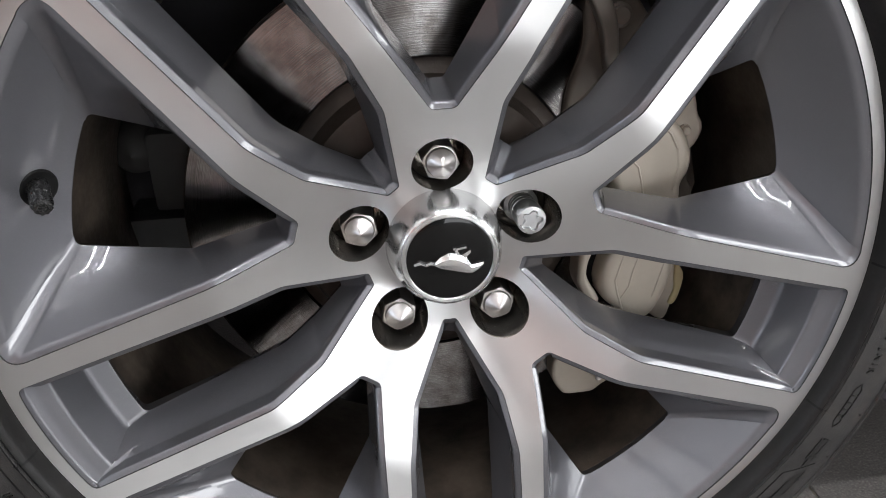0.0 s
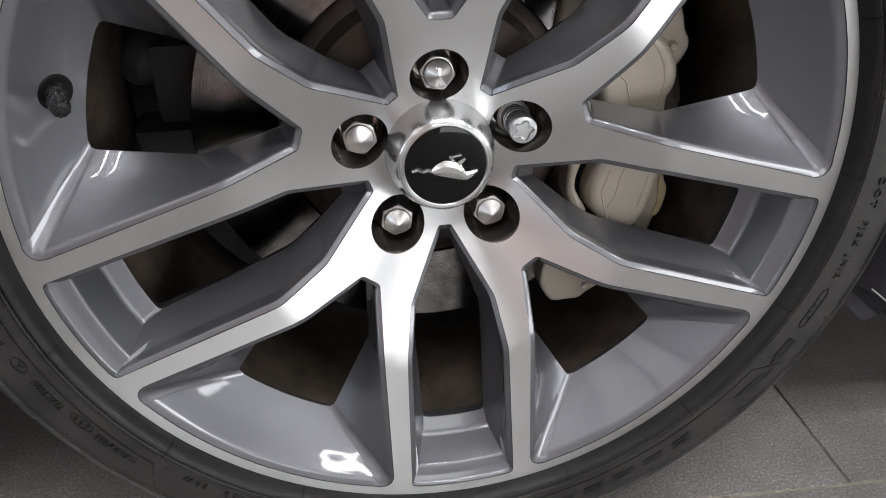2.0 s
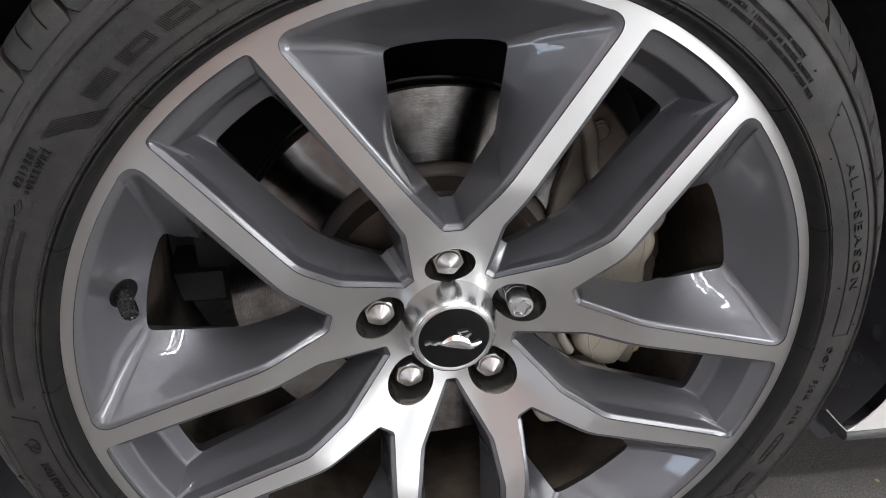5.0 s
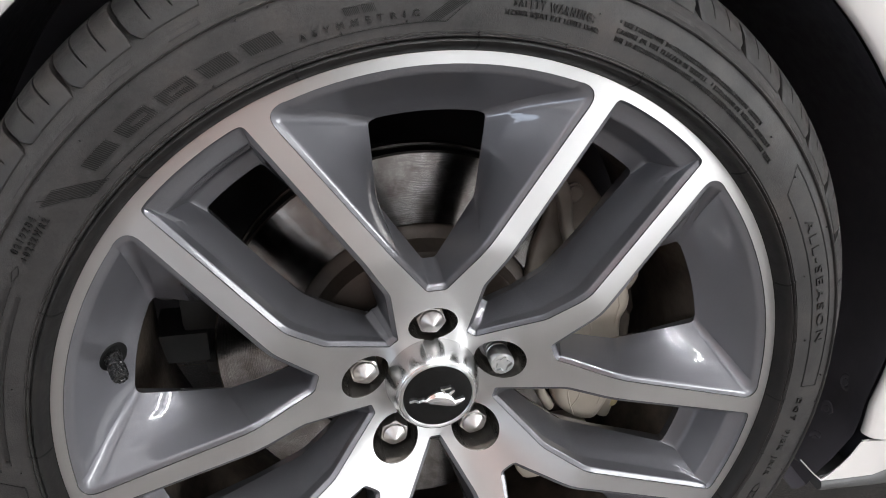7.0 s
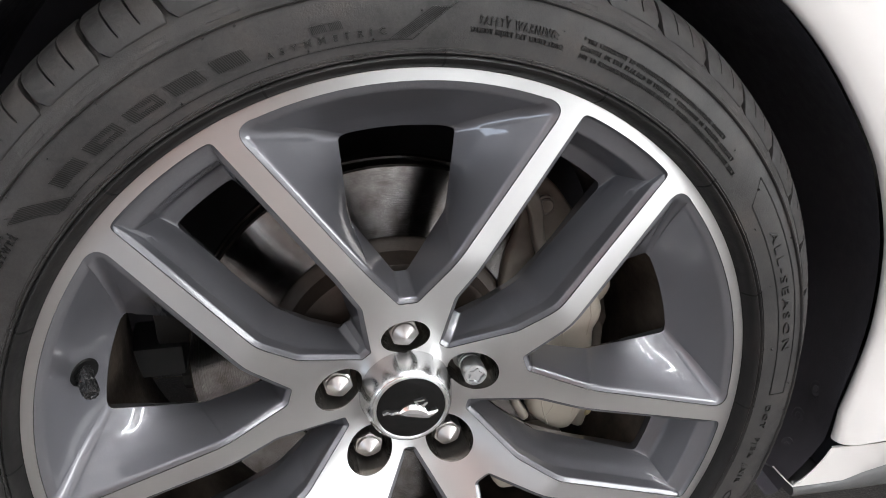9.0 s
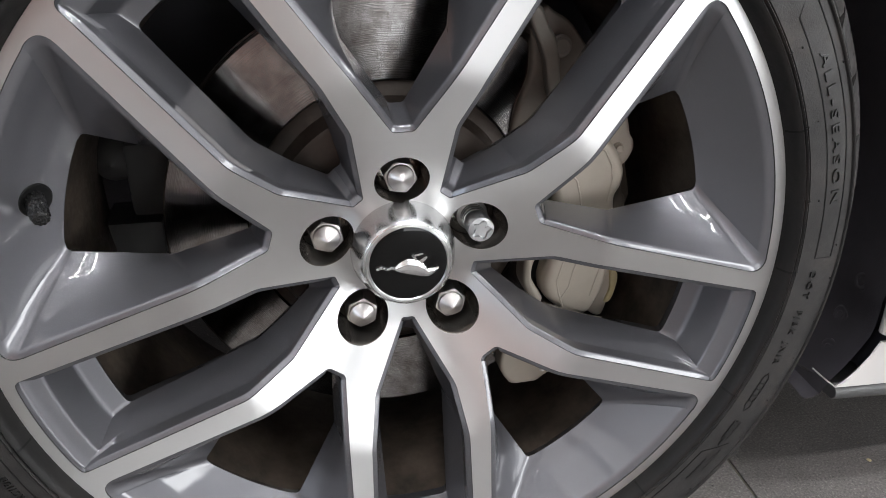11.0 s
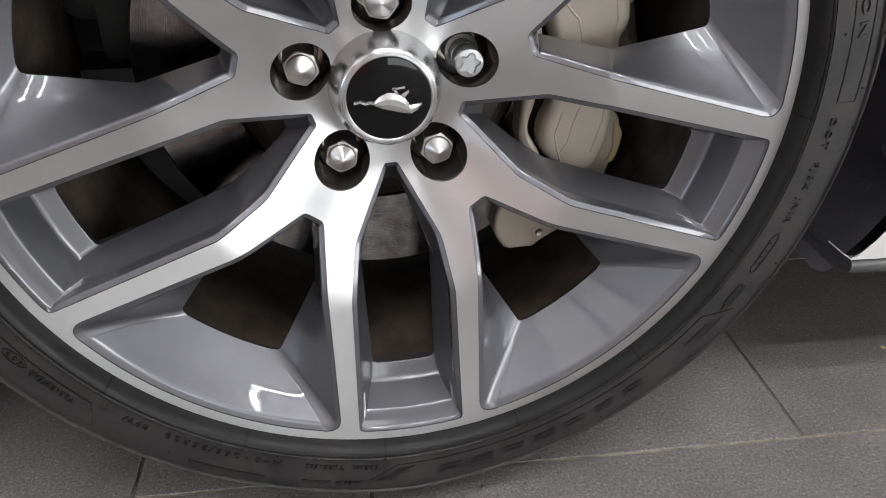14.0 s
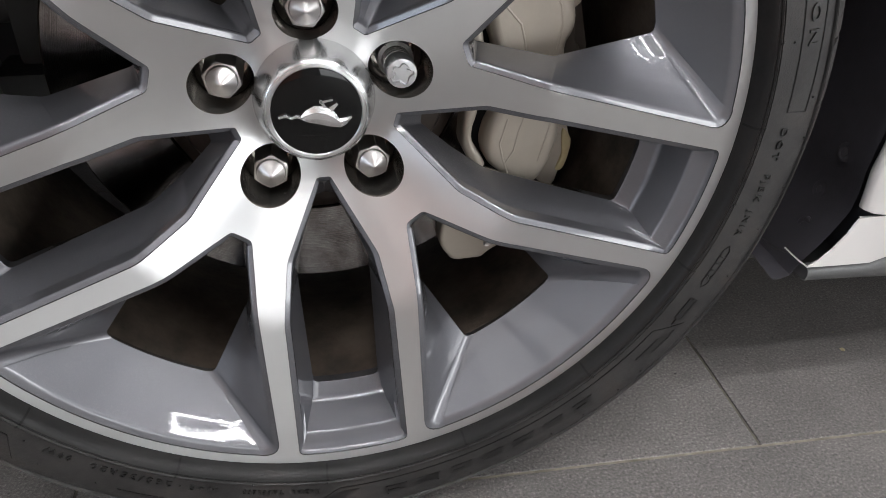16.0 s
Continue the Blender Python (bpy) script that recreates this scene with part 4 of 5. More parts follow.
def add_caliper():
    cal = thing("brake_caliper", "silver-beige four-piston brake caliper over the disc edge", "brake caliper", (0, 0.0, ZH))
    body = [(0.1755, 21.7), (0.181, 18.5), (0.1845, 14.5), (0.1852, 10.5), (0.1822, 7.3), (0.1770, 4.6), (0.1768, 0), (0.1775, -5), (0.180, -10), (0.1835, -14.5), (0.186, -20), (0.1864, -25.5), (0.184, -29.5),
            (0.172, -31.3), (0.158, -31.2), (0.143, -30), (0.133, -26), (0.1295, -20), (0.1310, -14), (0.1300, -6), (0.127, 4), (0.124, 14), (0.128, 25), (0.138, 32), (0.152, 34), (0.166, 29)]
    evened(part("body", casting(body, 0.0850, 0.150, 0.0075), CALIPER, cal, "", None, 40, normals=False))
    carrier = [(0.1200, 14), (0.1200, 0), (0.1195, -10), (0.1203, -17), (0.1210, -22), (0.1262, -26.6), (0.143, -31), (0.140, -34), (0.1218, -30), (0.115, -24.5), (0.1108, -17), (0.1085, -6), (0.1085, 6), (0.112, 15)]
    evened(part("pad_carrier", casting(carrier, 0.0905, 0.112, 0.004, 3), CALIPER, cal, "", None, 40, normals=False))
    # solid block in the pad gap, the gap's shade put into its colour
    evened(part("pad_gap_shade", casting([(0.118, 16), (0.136, 16), (0.138, 0), (0.136, -14), (0.139, -28), (0.132, -30), (0.118, -22), (0.116, 0)], 0.1035, 0.118, 0.002, 3), DEEP_BLACK, cal, "black block painted as the shaded gap behind the body", normals=False))
    # fine casting seams
    for way in (((0.1531, -12.5), (0.1524, -18), (0.1549, -23.6), (0.1535, -28), (0.1600, -30.3)), ((0.1412, -15), (0.1425, -23), (0.1500, -26.8), (0.1535, -28)), ((0.1715, -11), (0.1742, -15), (0.1765, -24)),
                ((0.1380, 18), (0.1417, 14.7), (0.1453, 12.3), (0.1464, 7.9), (0.1473, 3.5), (0.1478, -2)), ((0.1665, 21), (0.1720, 18), (0.1745, 14), (0.1740, 10), (0.1690, 4.0))):
        flat = [uv(r, d) for r, d in way]
        bm = bmesh.new()
        curve_tube(bm, [Vector((p.x, 0.0856, p.y)) for p in flat], 0.0011, 8)
        part("casting_seam", bm, CALIPER, cal)
    tab = [(0.1990, 25.5), (0.1998, 21.4), (0.1987, 18.4), (0.2003, 16.3), (0.1982, 14.0), (0.1887, 11.3), (0.178, 13), (0.170, 20), (0.174, 27), (0.188, 28.5)]
    evened(part("bolt_tab", casting(tab, 0.0975, 0.130, 0.003, 3), CALIPER, cal, normals=False))
    step = [(0.1892, 8), (0.1905, 3.2), (0.1938, 1.8), (0.1942, -1.2), (0.1935, -6), (0.180, -6), (0.180, 8)]
    evened(part("side_tab", casting(step, 0.106, 0.130, 0.002, 3), CALIPER_SHADED, cal, normals=False))
    low_tab = [(0.1925, -14.5), (0.2000, -18), (0.2035, -22), (0.2046, -25.5), (0.2065, -29.3), (0.1945, -29.8), (0.182, -27), (0.182, -15)]
    evened(part("lower_tab", casting(low_tab, 0.1005, 0.128, 0.002, 3), CALIPER, cal, normals=False))
    edge = [(0.1919, -16.0), (0.2012, -17.9), (0.2049, -21.6), (0.2059, -24.9), (0.2010, -25.6), (0.1995, -22.0), (0.1950, -19.2)]
    evened(part("pad_edge", casting(edge, 0.0985, 0.126, 0.0015, 3), YELLOW, cal, "yellowish marked pad edge", normals=False))
    # the upper end: brown arm, curved strap and bracket with its bolt, shade painted in
    arm = [(0.1768, 53), (0.1585, 48), (0.148, 45.3), (0.128, 41.3), (0.112, 34), (0.105, 28), (0.115, 22), (0.140, 26), (0.158, 36), (0.172, 46)]
    evened(part("upper_arm", casting(arm, 0.1055, 0.140, 0.004), CALIPER_SHADED, cal, "brown upper arm, darkened as in shade", normals=False))
    strap = [(0.1945, 56), (0.1868, 51), (0.1838, 48.3), (0.1765, 44.5), (0.1645, 39), (0.1623, 36), (0.160, 31), (0.148, 31), (0.1497, 34.7), (0.156, 41), (0.1675, 47), (0.175, 52), (0.184, 57)]
    evened(part("strap", casting(strap, 0.0965, 0.125, 0.0028), CALIPER_STRAP, cal, "taupe curved strap", normals=False))
    bracket = [(0.1965, 54), (0.1979, 51.8), (0.2003, 47.5), (0.1982, 42), (0.196, 37), (0.185, 35.6), (0.1775, 37.2), (0.170, 34), (0.162, 36), (0.165, 45), (0.178, 54)]
    evened(part("upper_bracket", casting(bracket, 0.1045, 0.135, 0.003), CALIPER_SHADED, cal, "brown upper bracket, darkened as in shade", normals=False))
    low = [(0.1834, -58.2), (0.1903, -57.2), (0.1957, -54.8), (0.2016, -52.3), (0.2017, -50.0), (0.2038, -47), (0.2055, -44), (0.204, -38), (0.190, -33), (0.165, -35), (0.150, -42), (0.150, -51), (0.166, -57.5)]
    evened(part("lower_bracket", casting(low, 0.0955, 0.130, 0.003), CALIPER, cal, "beige lower bracket with a bolt hole", normals=False))
    for r, d, y, mat, rad in ((0.1828, 45.7, 0.098, CALIPER_STRAP, 0.0068), (0.1862, 16.2, 0.0925, CALIPER, 0.0034), (0.1942, -48.8, 0.0950, NUT_STEEL, 0.0036)):
        bolt = revolve([(rad * 1.25, 0.010), (rad * 1.25, 0.0035), (rad, 0.003), (rad, 0.001), (rad * 0.8, 0.0), (rad * 0.55, 0.0004), (0.0001, 0.0004)], 18)
        p = uv(r, d)
        part("bolt", bolt, mat, cal, "", Matrix.Translation((p.x, y, p.y)))
    part("bridge", prism(bmesh.new(), [uv(r, d) for r, d in ((0.176, -28), (0.203, -26), (0.204, 0), (0.202, 22), (0.178, 28))], 0.130, 0.175, 0.004), CALIPER_SHADED, cal, "bridge over the disc, darkened as in shade")
    return cal


add_caliper()

# hub carrier and arm, dim behind the disc
knuckle = thing("suspension_knuckle", "dim cast suspension knuckle and arm behind the brake disc", "suspension", (0, 0.19, ZH))
part("carrier", revolve([(0.02, -0.01), (0.07, 0.0), (0.085, 0.02), (0.08, 0.05), (0.02, 0.06)], 40), DARK, knuckle)
bm = bmesh.new()
curve_tube(bm, [(-0.02, 0.03, 0.05), (-0.06, 0.03, 0.14), (-0.075, 0.04, 0.24)], 0.02, 10)
part("upper_arm", bm, DARK, knuckle)
bm = bmesh.new()
curve_tube(bm, [(-0.02, 0.03, -0.04), (-0.10, 0.02, -0.06), (-0.19, 0.03, -0.065)], 0.017, 10)
part("tie_rod", bm, DARK, knuckle)
bm = bmesh.new()
box(bm, -0.205, -0.150, -0.012, 0.05, -0.010, 0.052, 0.006)
part("strut_foot", bm, DARK, knuckle)
part("boot", revolve([(0.0001, -0.036), (0.010, -0.03), (0.016, -0.024), (0.019, -0.012), (0.022, 0.0), (0.024, 0.03)], 20), DARK, knuckle, "", Matrix.Translation((-0.214, 0.02, 0.036)))
bm = bmesh.new()
box(bm, -0.235, -0.186, 0.004, 0.06, -0.052, -0.021, 0.003)
# lighter than the other parts: light on the block put into its grey
part("arm_end", bm, GREY_PLASTIC, knuckle)


# ---------------------------------------------------------------- the car round the wheel
car = thing("parked_car", "cream white car with black wheel-arch liner and grey sill strip", "car", (0, 0, 0))

ARCH = [(-24, 0.4255, 0.048), (-20.5, 0.4345, 0.048), (-16, 0.4410, 0.047), (-14, 0.4370, 0.047), (-11.5, 0.4325, 0.047), (-7, 0.4320, 0.046), (0, 0.4340, 0.046), (12, 0.4315, 0.045), (23, 0.4250, 0.045), (32, 0.4150, 0.045), (40, 0.4090, 0.045), (47, 0.4040, 0.045), (60, 0.3985, 0.045), (75, 0.3940, 0.045), (90, 0.3900, 0.045),
        (105, 0.3865, 0.045), (120, 0.3825, 0.045), (131, 0.3800, 0.045), (150, 0.382, 0.047), (165, 0.392, 0.052), (180, 0.404, 0.058), (195, 0.42, 0.066), (207, 0.43, 0.07)]


def arch_at(deg):
    for (a, ra, ya), (b, rb, yb) in zip(ARCH, ARCH[1:]):
        if a <= deg <= b:
            t = (deg - a) / (b - a)
            return ra + (rb - ra) * t, ya + (yb - ya) * t
    return ARCH[-1][1:]


def fender():
    bm = bmesh.new()
    loops = []
    degs = [-15.6 + 222 * k / 110 for k in range(111)]
    for d_r, d_y in ((0.007, 0.0125), (0.003, 0.0085), (0.0008, 0.0050), (0.0012, 0.001), (0.004, -0.002), (0.009, -0.004), (0.016, -0.007), (0.024, -0.009), (0.05, -0.013), (0.12, -0.016), (0.25, -0.010), (0.45, 0.02)):
        row = []
        for d in degs:
            r, y = arch_at(d)
            p = polar(r + d_r, d, y + d_y) + Vector((0, 0, ZH))
            p.z = min(p.z, 0.98)
            if d < 0 and d_r > 0:
                p.z = max(p.z, 0.2215 + 0.010 * min(1.0, max(0.0, p.x - 0.4225) / 0.06))
            row.append(p)
        loops.append(row)
    strip(bm, loops)
    return bm


part("fender", fender(), WHITE_PAINT, car, "cream white fender with a rolled wheel-arch lip", None, 60)


def side_panel(x0, x1, z0, lift):
    """The flank of the car beyond the fender, gently curved."""
    bm = bmesh.new()
    rows = []
    for k in range(9):
        z = z0 + (0.98 - z0) * k / 8
        y = 0.062 - 0.030 * math.sin(math.pi * (0.1 + 0.75 * k / 8))
        rows.append([Vector((x0 + (x1 - x0) * j / 6, y + lift * (j / 6) ** 2, z)) for j in range(7)])
    strip(bm, rows)
    strip(bm, [[p + Vector((0, 0.03, 0)) for p in rows[0]], rows[0]])
    return bm


part("door", side_panel(0.872, 2.35, 0.232, 0.0), WHITE_PAINT, car, "cream white door")
part("front_bumper", side_panel(-0.872, -1.25, 0.17, 0.22), WHITE_PAINT, car, "cream white bumper corner")


def shell():
    """The bonnet and the far sides that close the car above the wheel."""
    bm = bmesh.new()
    rows = []
    for x in (-1.25, -0.9, -0.3, 0.5, 1.4, 2.35):
        nose = 0.24 if x < -1.2 else 0.0
        rows.append([Vector((x, y, z)) for y, z in ((0.075 + nose, 0.975), (0.13 + nose, 1.005), (0.35, 1.03), (0.92, 1.045), (1.5, 1.03), (1.72, 1.0), (1.78 - nose * 0.3, 0.9), (1.80 - nose * 0.3, 0.5), (1.78 - nose * 0.3, 0.22))])
    made = strip(bm, rows)
    for row in (made[0], made[-1]):
        a, b = row[0].co, row[-1].co
        low = bm.verts.new((a.x, a.y, 0.22))
        bm.faces.new(list(row) + [low])
    return bm


part("body_shell", shell(), WHITE_PAINT, car, "cream white bonnet and far side", None, 50)


def liner():
    """The black shell over the wheel, closed at its inner side."""
    bm = bmesh.new()
    degs = [-30 + 246 * k / 110 for k in range(111)]
    rows = []
    for d_r, y in ((0.002, 0.0), (0.003, 0.01), (0.007, 0.035), (0.010, 0.08), (0.012, 0.30), (-0.05, 0.34), (-0.42, 0.345)):
        row = []
        for d in degs:
            r, ya = arch_at(max(-24, min(207, d)))
            rr = max(0.002, r + d_r)
            p = polar(rr, d, ya + 0.0115 + y * (1 if y < 0.3 else 1)) + Vector((0, 0, ZH))
            p.z = max(p.z, 0.158)
            row.append(p)
        rows.append(row)
    strip(bm, rows)
    return bm


part("wheel_arch_liner", liner(), BLACK_PLASTIC, car, "black plastic wheel-arch liner", None, 40)


def sill():
    """The white corner of the sill behind the wheel, below the fender."""
    bm = bmesh.new()
    edge = [(0.4225, 0.2196), (0.4170, 0.2050), (0.4070, 0.1905), (0.3980, 0.1805), (0.3905, 0.1748)]
    low = [(0.3905, 0.1748), (0.420, 0.1735), (0.449, 0.1728), (0.470, 0.1790), (0.60, 0.205), (0.9, 0.2120), (1.6, 0.214)]
    top = [(0.4225, 0.2196), (0.440, 0.2226), (0.47, 0.2276), (0.52, 0.2296), (0.62, 0.2296), (0.9, 0.2296), (1.6, 0.2296)]
    front = []
    n = 8
    for k in range(n + 1):
        t = k / n
        row = []
        for (xa, za), (xb, zb) in zip(top, low):
            if xa == top[0][0]:
                i = min(len(edge) - 1, int(t * (len(edge) - 1)))
                f = t * (len(edge) - 1) - i
                e0, e1 = edge[i], edge[min(i + 1, len(edge) - 1)]
                x, z = e0[0] + (e1[0] - e0[0]) * f, e0[1] + (e1[1] - e0[1]) * f
            else:
                x, z = xa + (xb - xa) * t, za + (zb - za) * t
            row.append(Vector((x, 0.046 + 0.002 * t - 0.012 * (1 - t) * min(1.0, max(0.0, x - 0.42) / 0.05), z)))
        front.append(row)
    rows = [[r[0] + Vector((0.004, 0.004, 0))] + [r[0] + Vector((0.0002, 0.0012, 0))] + [r[0] + Vector((0.0012, 0, 0))] + r[1:] for r in front]
    made = strip(bm, rows)
    # the turned-in lower edge, and the upper edge at the joint
    strip(bm, [rows[-1][2:], [p + Vector((0.001, 0.003, 0.0005)) for p in rows[-1][2:]]])
    strip(bm, [rows[0][2:], [p + Vector((0.001, 0.004, -0.0006)) for p in rows[0][2:]]])
    bmesh.ops.remove_doubles(bm, verts=bm.verts, dist=1e-6)
    return bm


part("sill_corner", sill(), WHITE_PAINT, car, "cream white sill corner below the fender joint", None, 40)


def sill_strip():
    """The grey strip along the lower edge: a rounded lip that opens towards the rear."""
    bm = bmesh.new()
    rows = []
    for x, zt, zb in ((0.3935, 0.1730, 0.1590), (0.396, 0.1745, 0.1570), (0.42, 0.1735, 0.1560), (0.45, 0.1730, 0.1540), (0.474, 0.1800, 0.1520), (0.60, 0.206, 0.147), (0.9, 0.214, 0.143), (1.6, 0.216, 0.140)):
        row = []
        for k in range(9):
            a = math.pi * k / 8
            row.append(Vector((x, 0.056 - 0.0075 * math.sin(a), (zt + zb) / 2 + (zt - zb) / 2 * math.cos(a))))
        row.append(Vector((x, 0.12, zb + 0.004)))
        rows.append(row)
    made = strip(bm, rows)
    bm.faces.new(made[0])
    return bm


part("sill_strip", sill_strip(), GREY_PLASTIC, car, "dark grey plastic strip under the sill", None, 40)
# the thin turned-in lip at the lower corner
bm = bmesh.new()
curve_tube(bm, [(0.3912, 0.0485, 0.1748), (0.3900, 0.058, 0.1748), (0.3893, 0.068, 0.1754), (0.3888, 0.078, 0.1762)], 0.0008, 8)
part("folded_lip", bm, WHITE_PAINT, car, "thin turned-in white corner lip")


def clip():
    return revolve([(0.0088, 0.004), (0.0086, 0.0012), (0.0078, 0.0007), (0.0060, 0.0005), (0.0052, 0.0008), (0.0036, 0.0008), (0.0030, 0.0004), (0.0001, 0.0004)], 28)


CLIP = as_mesh("liner_clip", clip(), BLACK_PLASTIC)
for d, y in ((-11.6, 0.092), (-16.8, 0.104), (-20.8, 0.092)):
    r, _ = arch_at(d)
    m = Matrix.Translation(polar(r + 0.006, d, y) + Vector((0, 0, ZH))) @ Matrix.Rotation(-radians(d), 4, "Y") @ Matrix.Rotation(radians(-90), 4, "Z")
    part("liner_clip", CLIP, None, car, "round black plastic clip", m)
bm = bmesh.new()
box(bm, 0.449, 0.62, 0.064, 0.30, 0.162, 0.31, 0.004)
part("sill_filler", bm, BLACK_PLASTIC, car, "black filler behind the sill corner")
for x0, x1, y0, y1, z0 in ((0.475, 2.3, 0.085, 1.75, 0.165), (-1.1, -0.46, 0.10, 1.75, 0.17), (-0.47, 0.43, 0.43, 1.75, 0.15)):
    bm = bmesh.new()
    box(bm, x0, x1, y0, y1, z0, z0 + 0.25, 0.02)
    part("underbody", bm, DARK, car, "dark underside")


# ---------------------------------------------------------------- floor and room
TILE_L, TILE_W, JOINT = 0.604, 0.302, 0.0034
FLOOR_TURN = radians(-2.48)
ORIGIN = Vector((0.376, 0.020, 0.0))
EX = Vector((math.cos(FLOOR_TURN), math.sin(FLOOR_TURN), 0))
EY = Vector((-math.sin(FLOOR_TURN), math.cos(FLOOR_TURN), 0))
ROOM = (-5.0, 5.0, -9.0, 6.5, 3.4)

bm = bmesh.new()
box(bm, ROOM[0] - 0.2, ROOM[1] + 0.2, ROOM[2] - 0.2, ROOM[3] + 0.2, -0.12, -0.0016)
floor = part("floor", bm, DARK_GROUT, None, "")
tagged(floor, "dark grey stoneware tile floor with sandy joints", "floor", kind="structure")


def tile_mesh():
    bm = bmesh.new()
    hx, hy, b = TILE_L / 2 - JOINT / 2, TILE_W / 2 - JOINT / 2, 0.0005
    rows = [[Vector((sx * (hx - i), sy * (hy - i), z)) for sx, sy in ((-1, -1), (1, -1), (1, 1), (-1, 1))] for i, z in ((0, -0.008), (0, -b), (b * 0.4, -b * 0.3), (b, 0))]
    made = strip(bm, rows, True)
    bm.faces.new(made[-1])
    return as_mesh("tile", bm, TILE, 25)


def wall(name, label, x0, x1, y0, y1, z0, z1, mat=None):
    bm = bmesh.new()
    box(bm, x0, x1, y0, y1, z0, z1)
    return tagged(part(name, bm, mat or WALL_PAINT), label, "wall", kind="structure")


X0, X1, Y0, Y1, Z1 = ROOM
# unseen wall, its red-brown added for the reddish reflection in the spokes
wall("wall_south", "unseen red-brown wall, coloured for the reflection in the spokes", X0 - 0.2, -1.0, Y0 - 0.2, Y0, 0, Z1, WALL_RED)
for x0, x1, z0, z1 in ((-1.0, 0.8, 0, Z1), (4.1, X1 + 0.2, 0, Z1), (0.8, 4.1, 0, 0.05), (0.8, 4.1, 2.25, Z1)):
    wall("wall_south", "plain grey wall round the glass shop front", x0, x1, Y0 - 0.2, Y0, z0, z1)
wall("wall_north", "plain grey showroom wall", X0 - 0.2, X1 + 0.2, Y1, Y1 + 0.2, 0, Z1)
# unseen wall, kept white to throw light onto the wheel from the left
for y0, y1, z0, z1 in ((Y0, -3.8, 0, Z1), (-2.4, Y1, 0, Z1), (-3.8, -2.4, 0, 0.3), (-3.8, -2.4, 1.8, Z1)):
    wall("wall_west", "unseen white wall round a window, white to brighten the wheel", X0 - 0.2, X0, y0, y1, z0, z1, CEILING_PAINT)
# the east wall, with a wide shop window
for y0, y1, z0, z1 in ((Y0, -8.3, 0, Z1), (-2.5, Y1, 0, Z1), (-8.3, -2.5, 0, 0.05), (-8.3, -2.5, 2.0, Z1)):
    wall("wall_east", "plain grey wall round the shop window", X1, X1 + 0.2, y0, y1, z0, z1)
bm = bmesh.new()
box(bm, X0 - 0.2, X1 + 0.2, Y0 - 0.2, Y1 + 0.2, Z1, Z1 + 0.2)
tagged(part("ceiling", bm, CEILING_PAINT), "plain white showroom ceiling", "ceiling", kind="structure")


# Unseen panels, added for soft light from the upper left.
def fill_lamp():
    lamp = thing("ceiling_light", "unseen luminous ceiling panel with white frame, added as soft fill light", "ceiling light", (0, 0, Z1), "ceiling lights")
    bm = bmesh.new()
    box(bm, -0.610, 0.610, -0.995, 0.995, -0.06, 0.0, 0.004)
    part("housing", bm, CEILING_PAINT, lamp)
    bm = bmesh.new()
    box(bm, -0.600, 0.600, -0.985, 0.985, -0.064, -0.0605)
    part("diffuser", bm, FILL_GLOW, lamp, "glowing diffuser")
    return lamp


first = None
for x in (-4.1, -2.6):
    for y in (-8.0, -6.0, -4.0, -2.0, 0.0, 2.0, 4.0):
        if first is None:
            first = fill_lamp()
            first.location = (x, y, Z1)
        else:
            copy_thing(first, Matrix.Translation((x, y, Z1)))


def frame_lamp(x0, x1, y0, y1):
    """Slim luminous strips joined to a rectangle, hung under the ceiling."""
    lamp = thing("frame_light", "rectangular frame of slim bright linear lights in white channels", "ceiling light", ((x0 + x1) / 2, (y0 + y1) / 2, Z1 - 0.12), "frame lights")
    hx, hy = (x1 - x0) / 2, (y1 - y0) / 2
    for ax, ay, bx, by in ((-hx - 0.025, -hy - 0.025, hx + 0.025, -hy + 0.025), (-hx - 0.025, hy - 0.025, hx + 0.025, hy + 0.025), (-hx - 0.025, -hy + 0.026, -hx + 0.025, hy - 0.026), (hx - 0.025, -hy + 0.026, hx + 0.025, hy - 0.026)):
        bm = bmesh.new()
        box(bm, ax, bx, ay, by, 0.0, 0.05, 0.004)
        channel = part("channel", bm, CEILING_PAINT, lamp)
        bm = bmesh.new()
        box(bm, ax + 0.008, bx - 0.008, ay + 0.008, by - 0.008, -0.006, -0.0005)
        part("diffuser", bm, STRIP_GLOW, channel, "glowing strip")
    for x in (-hx * 0.7, hx * 0.7):
        for y in (-hy, hy):
            bm = bmesh.new()
            box(bm, x - 0.004, x + 0.004, y - 0.004, y + 0.004, 0.05, 0.12)
            part("hanger", bm, CEILING_PAINT, lamp)
    return lamp


for x0, x1, y0, y1 in ((-0.6, 2.3, -1.96, -1.12),):
    frame_lamp(x0, x1, y0, y1)

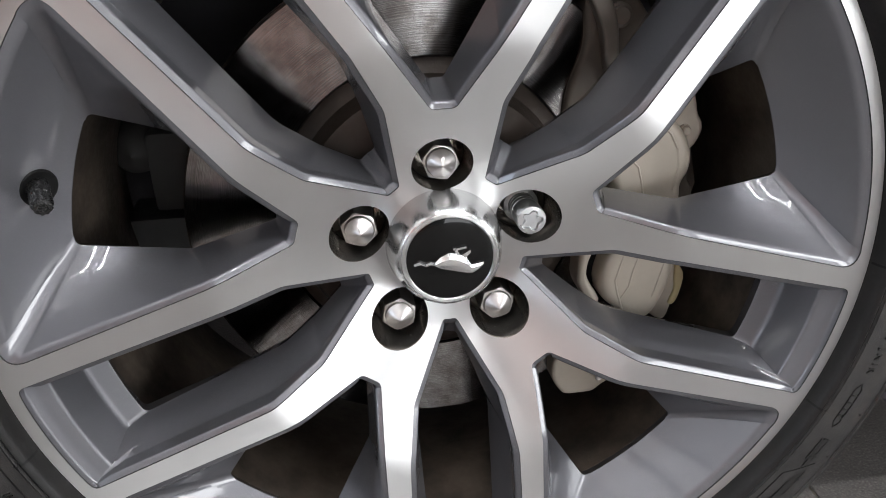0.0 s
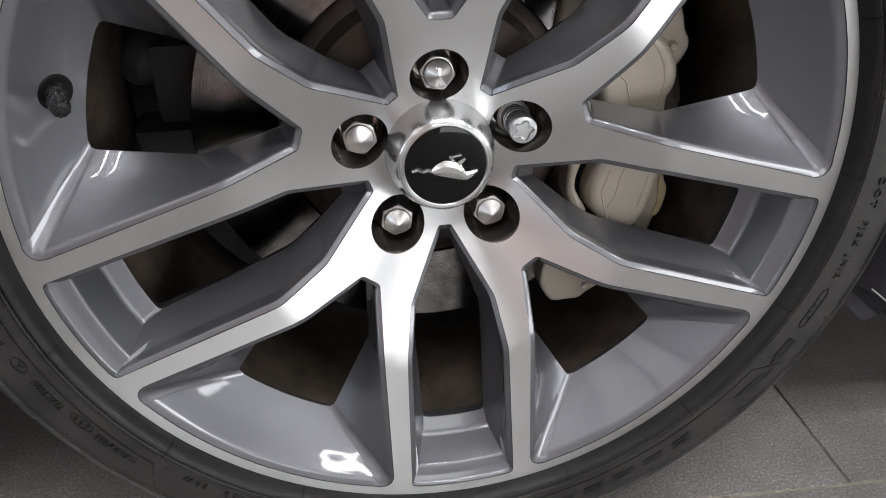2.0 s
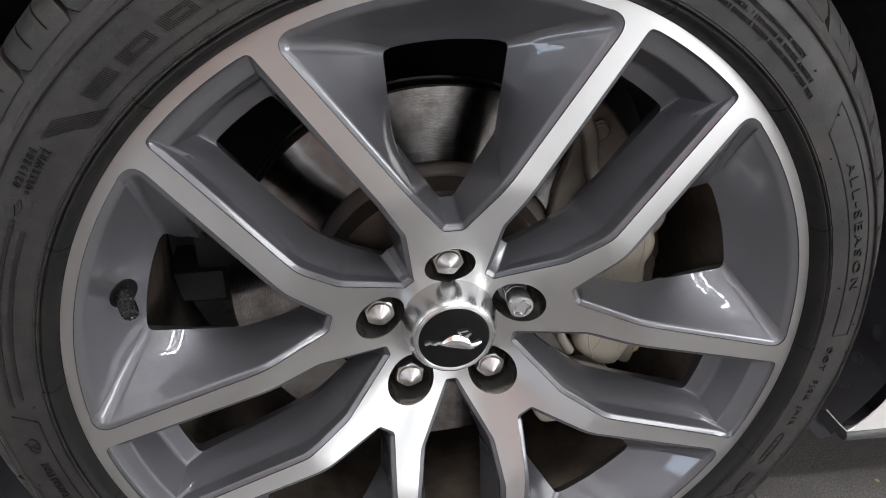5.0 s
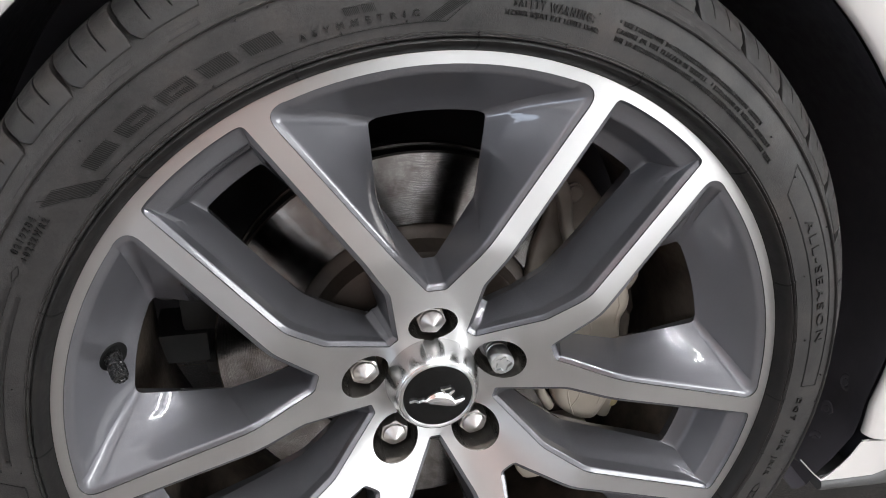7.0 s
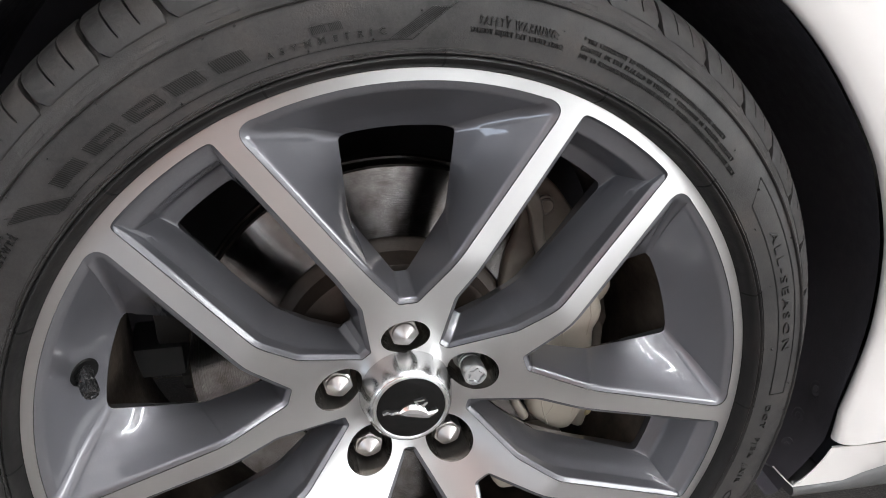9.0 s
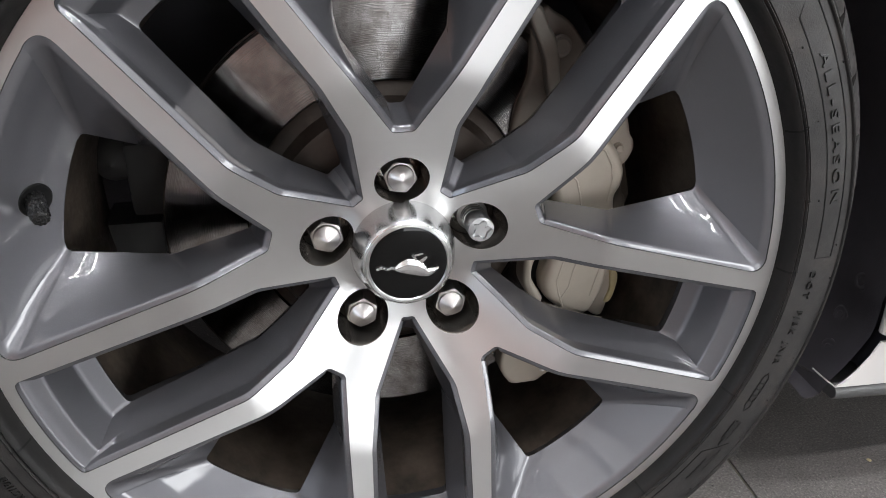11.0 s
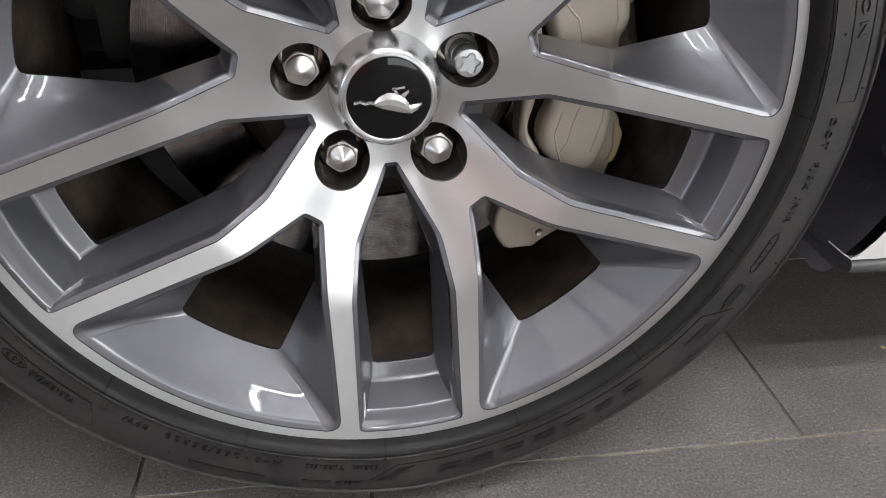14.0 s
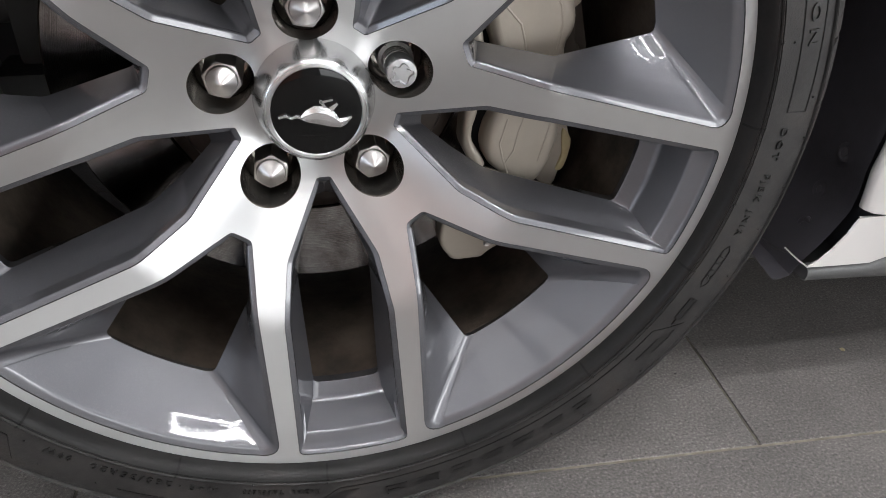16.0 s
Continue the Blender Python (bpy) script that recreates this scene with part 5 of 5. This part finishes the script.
# the tiles: those near the wheel one by one, the rest joined
TILE_MESH = tile_mesh()
far_quads = []
for row in range(-31, 23):
    for col in range(-11, 11):
        shift = -0.4025 if row % 3 == 2 else (0.0 if row % 3 == 0 else -0.2015)
        c = ORIGIN + EX * (shift + (col + 0.5) * TILE_L) + EY * ((row + 0.5) * TILE_W)
        if not (X0 - 0.18 < c.x < X1 + 0.18 and Y0 - 0.1 < c.y < Y1 + 0.1):
            continue
        m = Matrix.Translation(c) @ Matrix.Rotation(FLOOR_TURN, 4, "Z")
        if -1.9 < c.x < 2.2 and -1.5 < c.y < 1.6:
            part("tile", TILE_MESH, None, floor, "", m)
        else:
            far_quads.append(m)
bm = bmesh.new()
hx, hy = TILE_L / 2 - JOINT / 2, TILE_W / 2 - JOINT / 2
for m in far_quads:
    top = [m @ Vector((sx * hx, sy * hy, 0)) for sx, sy in ((-1, -1), (1, -1), (1, 1), (-1, 1))]
    low = [p - Vector((0, 0, 0.006)) for p in top]
    made = strip(bm, [low, top], True)
    bm.faces.new(made[1])
tagged(part("far_tiles", bm, TILE, floor), kind="stuff")

# sandy filling in the long joints near the wheel
for row in range(-5, 7):
    bm = bmesh.new()
    a, b = ORIGIN + EX * -2.6 + EY * (row * TILE_W), ORIGIN + EX * 2.4 + EY * (row * TILE_W)
    side = EY * (JOINT / 2 - 0.0002)
    up = Vector((0, 0, 1))
    strip(bm, [[p - side - up * 0.004, p - side - up * 0.0010, p - up * 0.0014, p + side - up * 0.0010, p + side - up * 0.004] for p in (a, b)])
    part("joint", bm, GROUT, floor, "sandy joint filling")

# crumbs and grit on the tiles
rnd = random.Random(11)
for k in range(9):
    x, y, size, mat = (0.537, 0.128, 0.0028, YELLOW) if k == 0 else (rnd.uniform(0.02, 0.85), rnd.uniform(-0.22, 0.25), rnd.uniform(0.0008, 0.0016), rnd.choice((GROUT, DARK, CALIPER)))
    bm = bmesh.new()
    bmesh.ops.create_icosphere(bm, subdivisions=1, radius=size)
    for v in bm.verts:
        v.co = Vector((v.co.x * rnd.uniform(0.7, 1.5), v.co.y * rnd.uniform(0.7, 1.2), v.co.z * 0.5))
    low = min(v.co.z for v in bm.verts)
    crumb = part("crumb", bm, mat, None, "", Matrix.Translation((x, y, -low)))
    tagged(crumb, "small pale yellow crumb on the tile floor" if k == 0 else "tiny speck of grit on the tile floor", "crumb", group="floor crumbs")
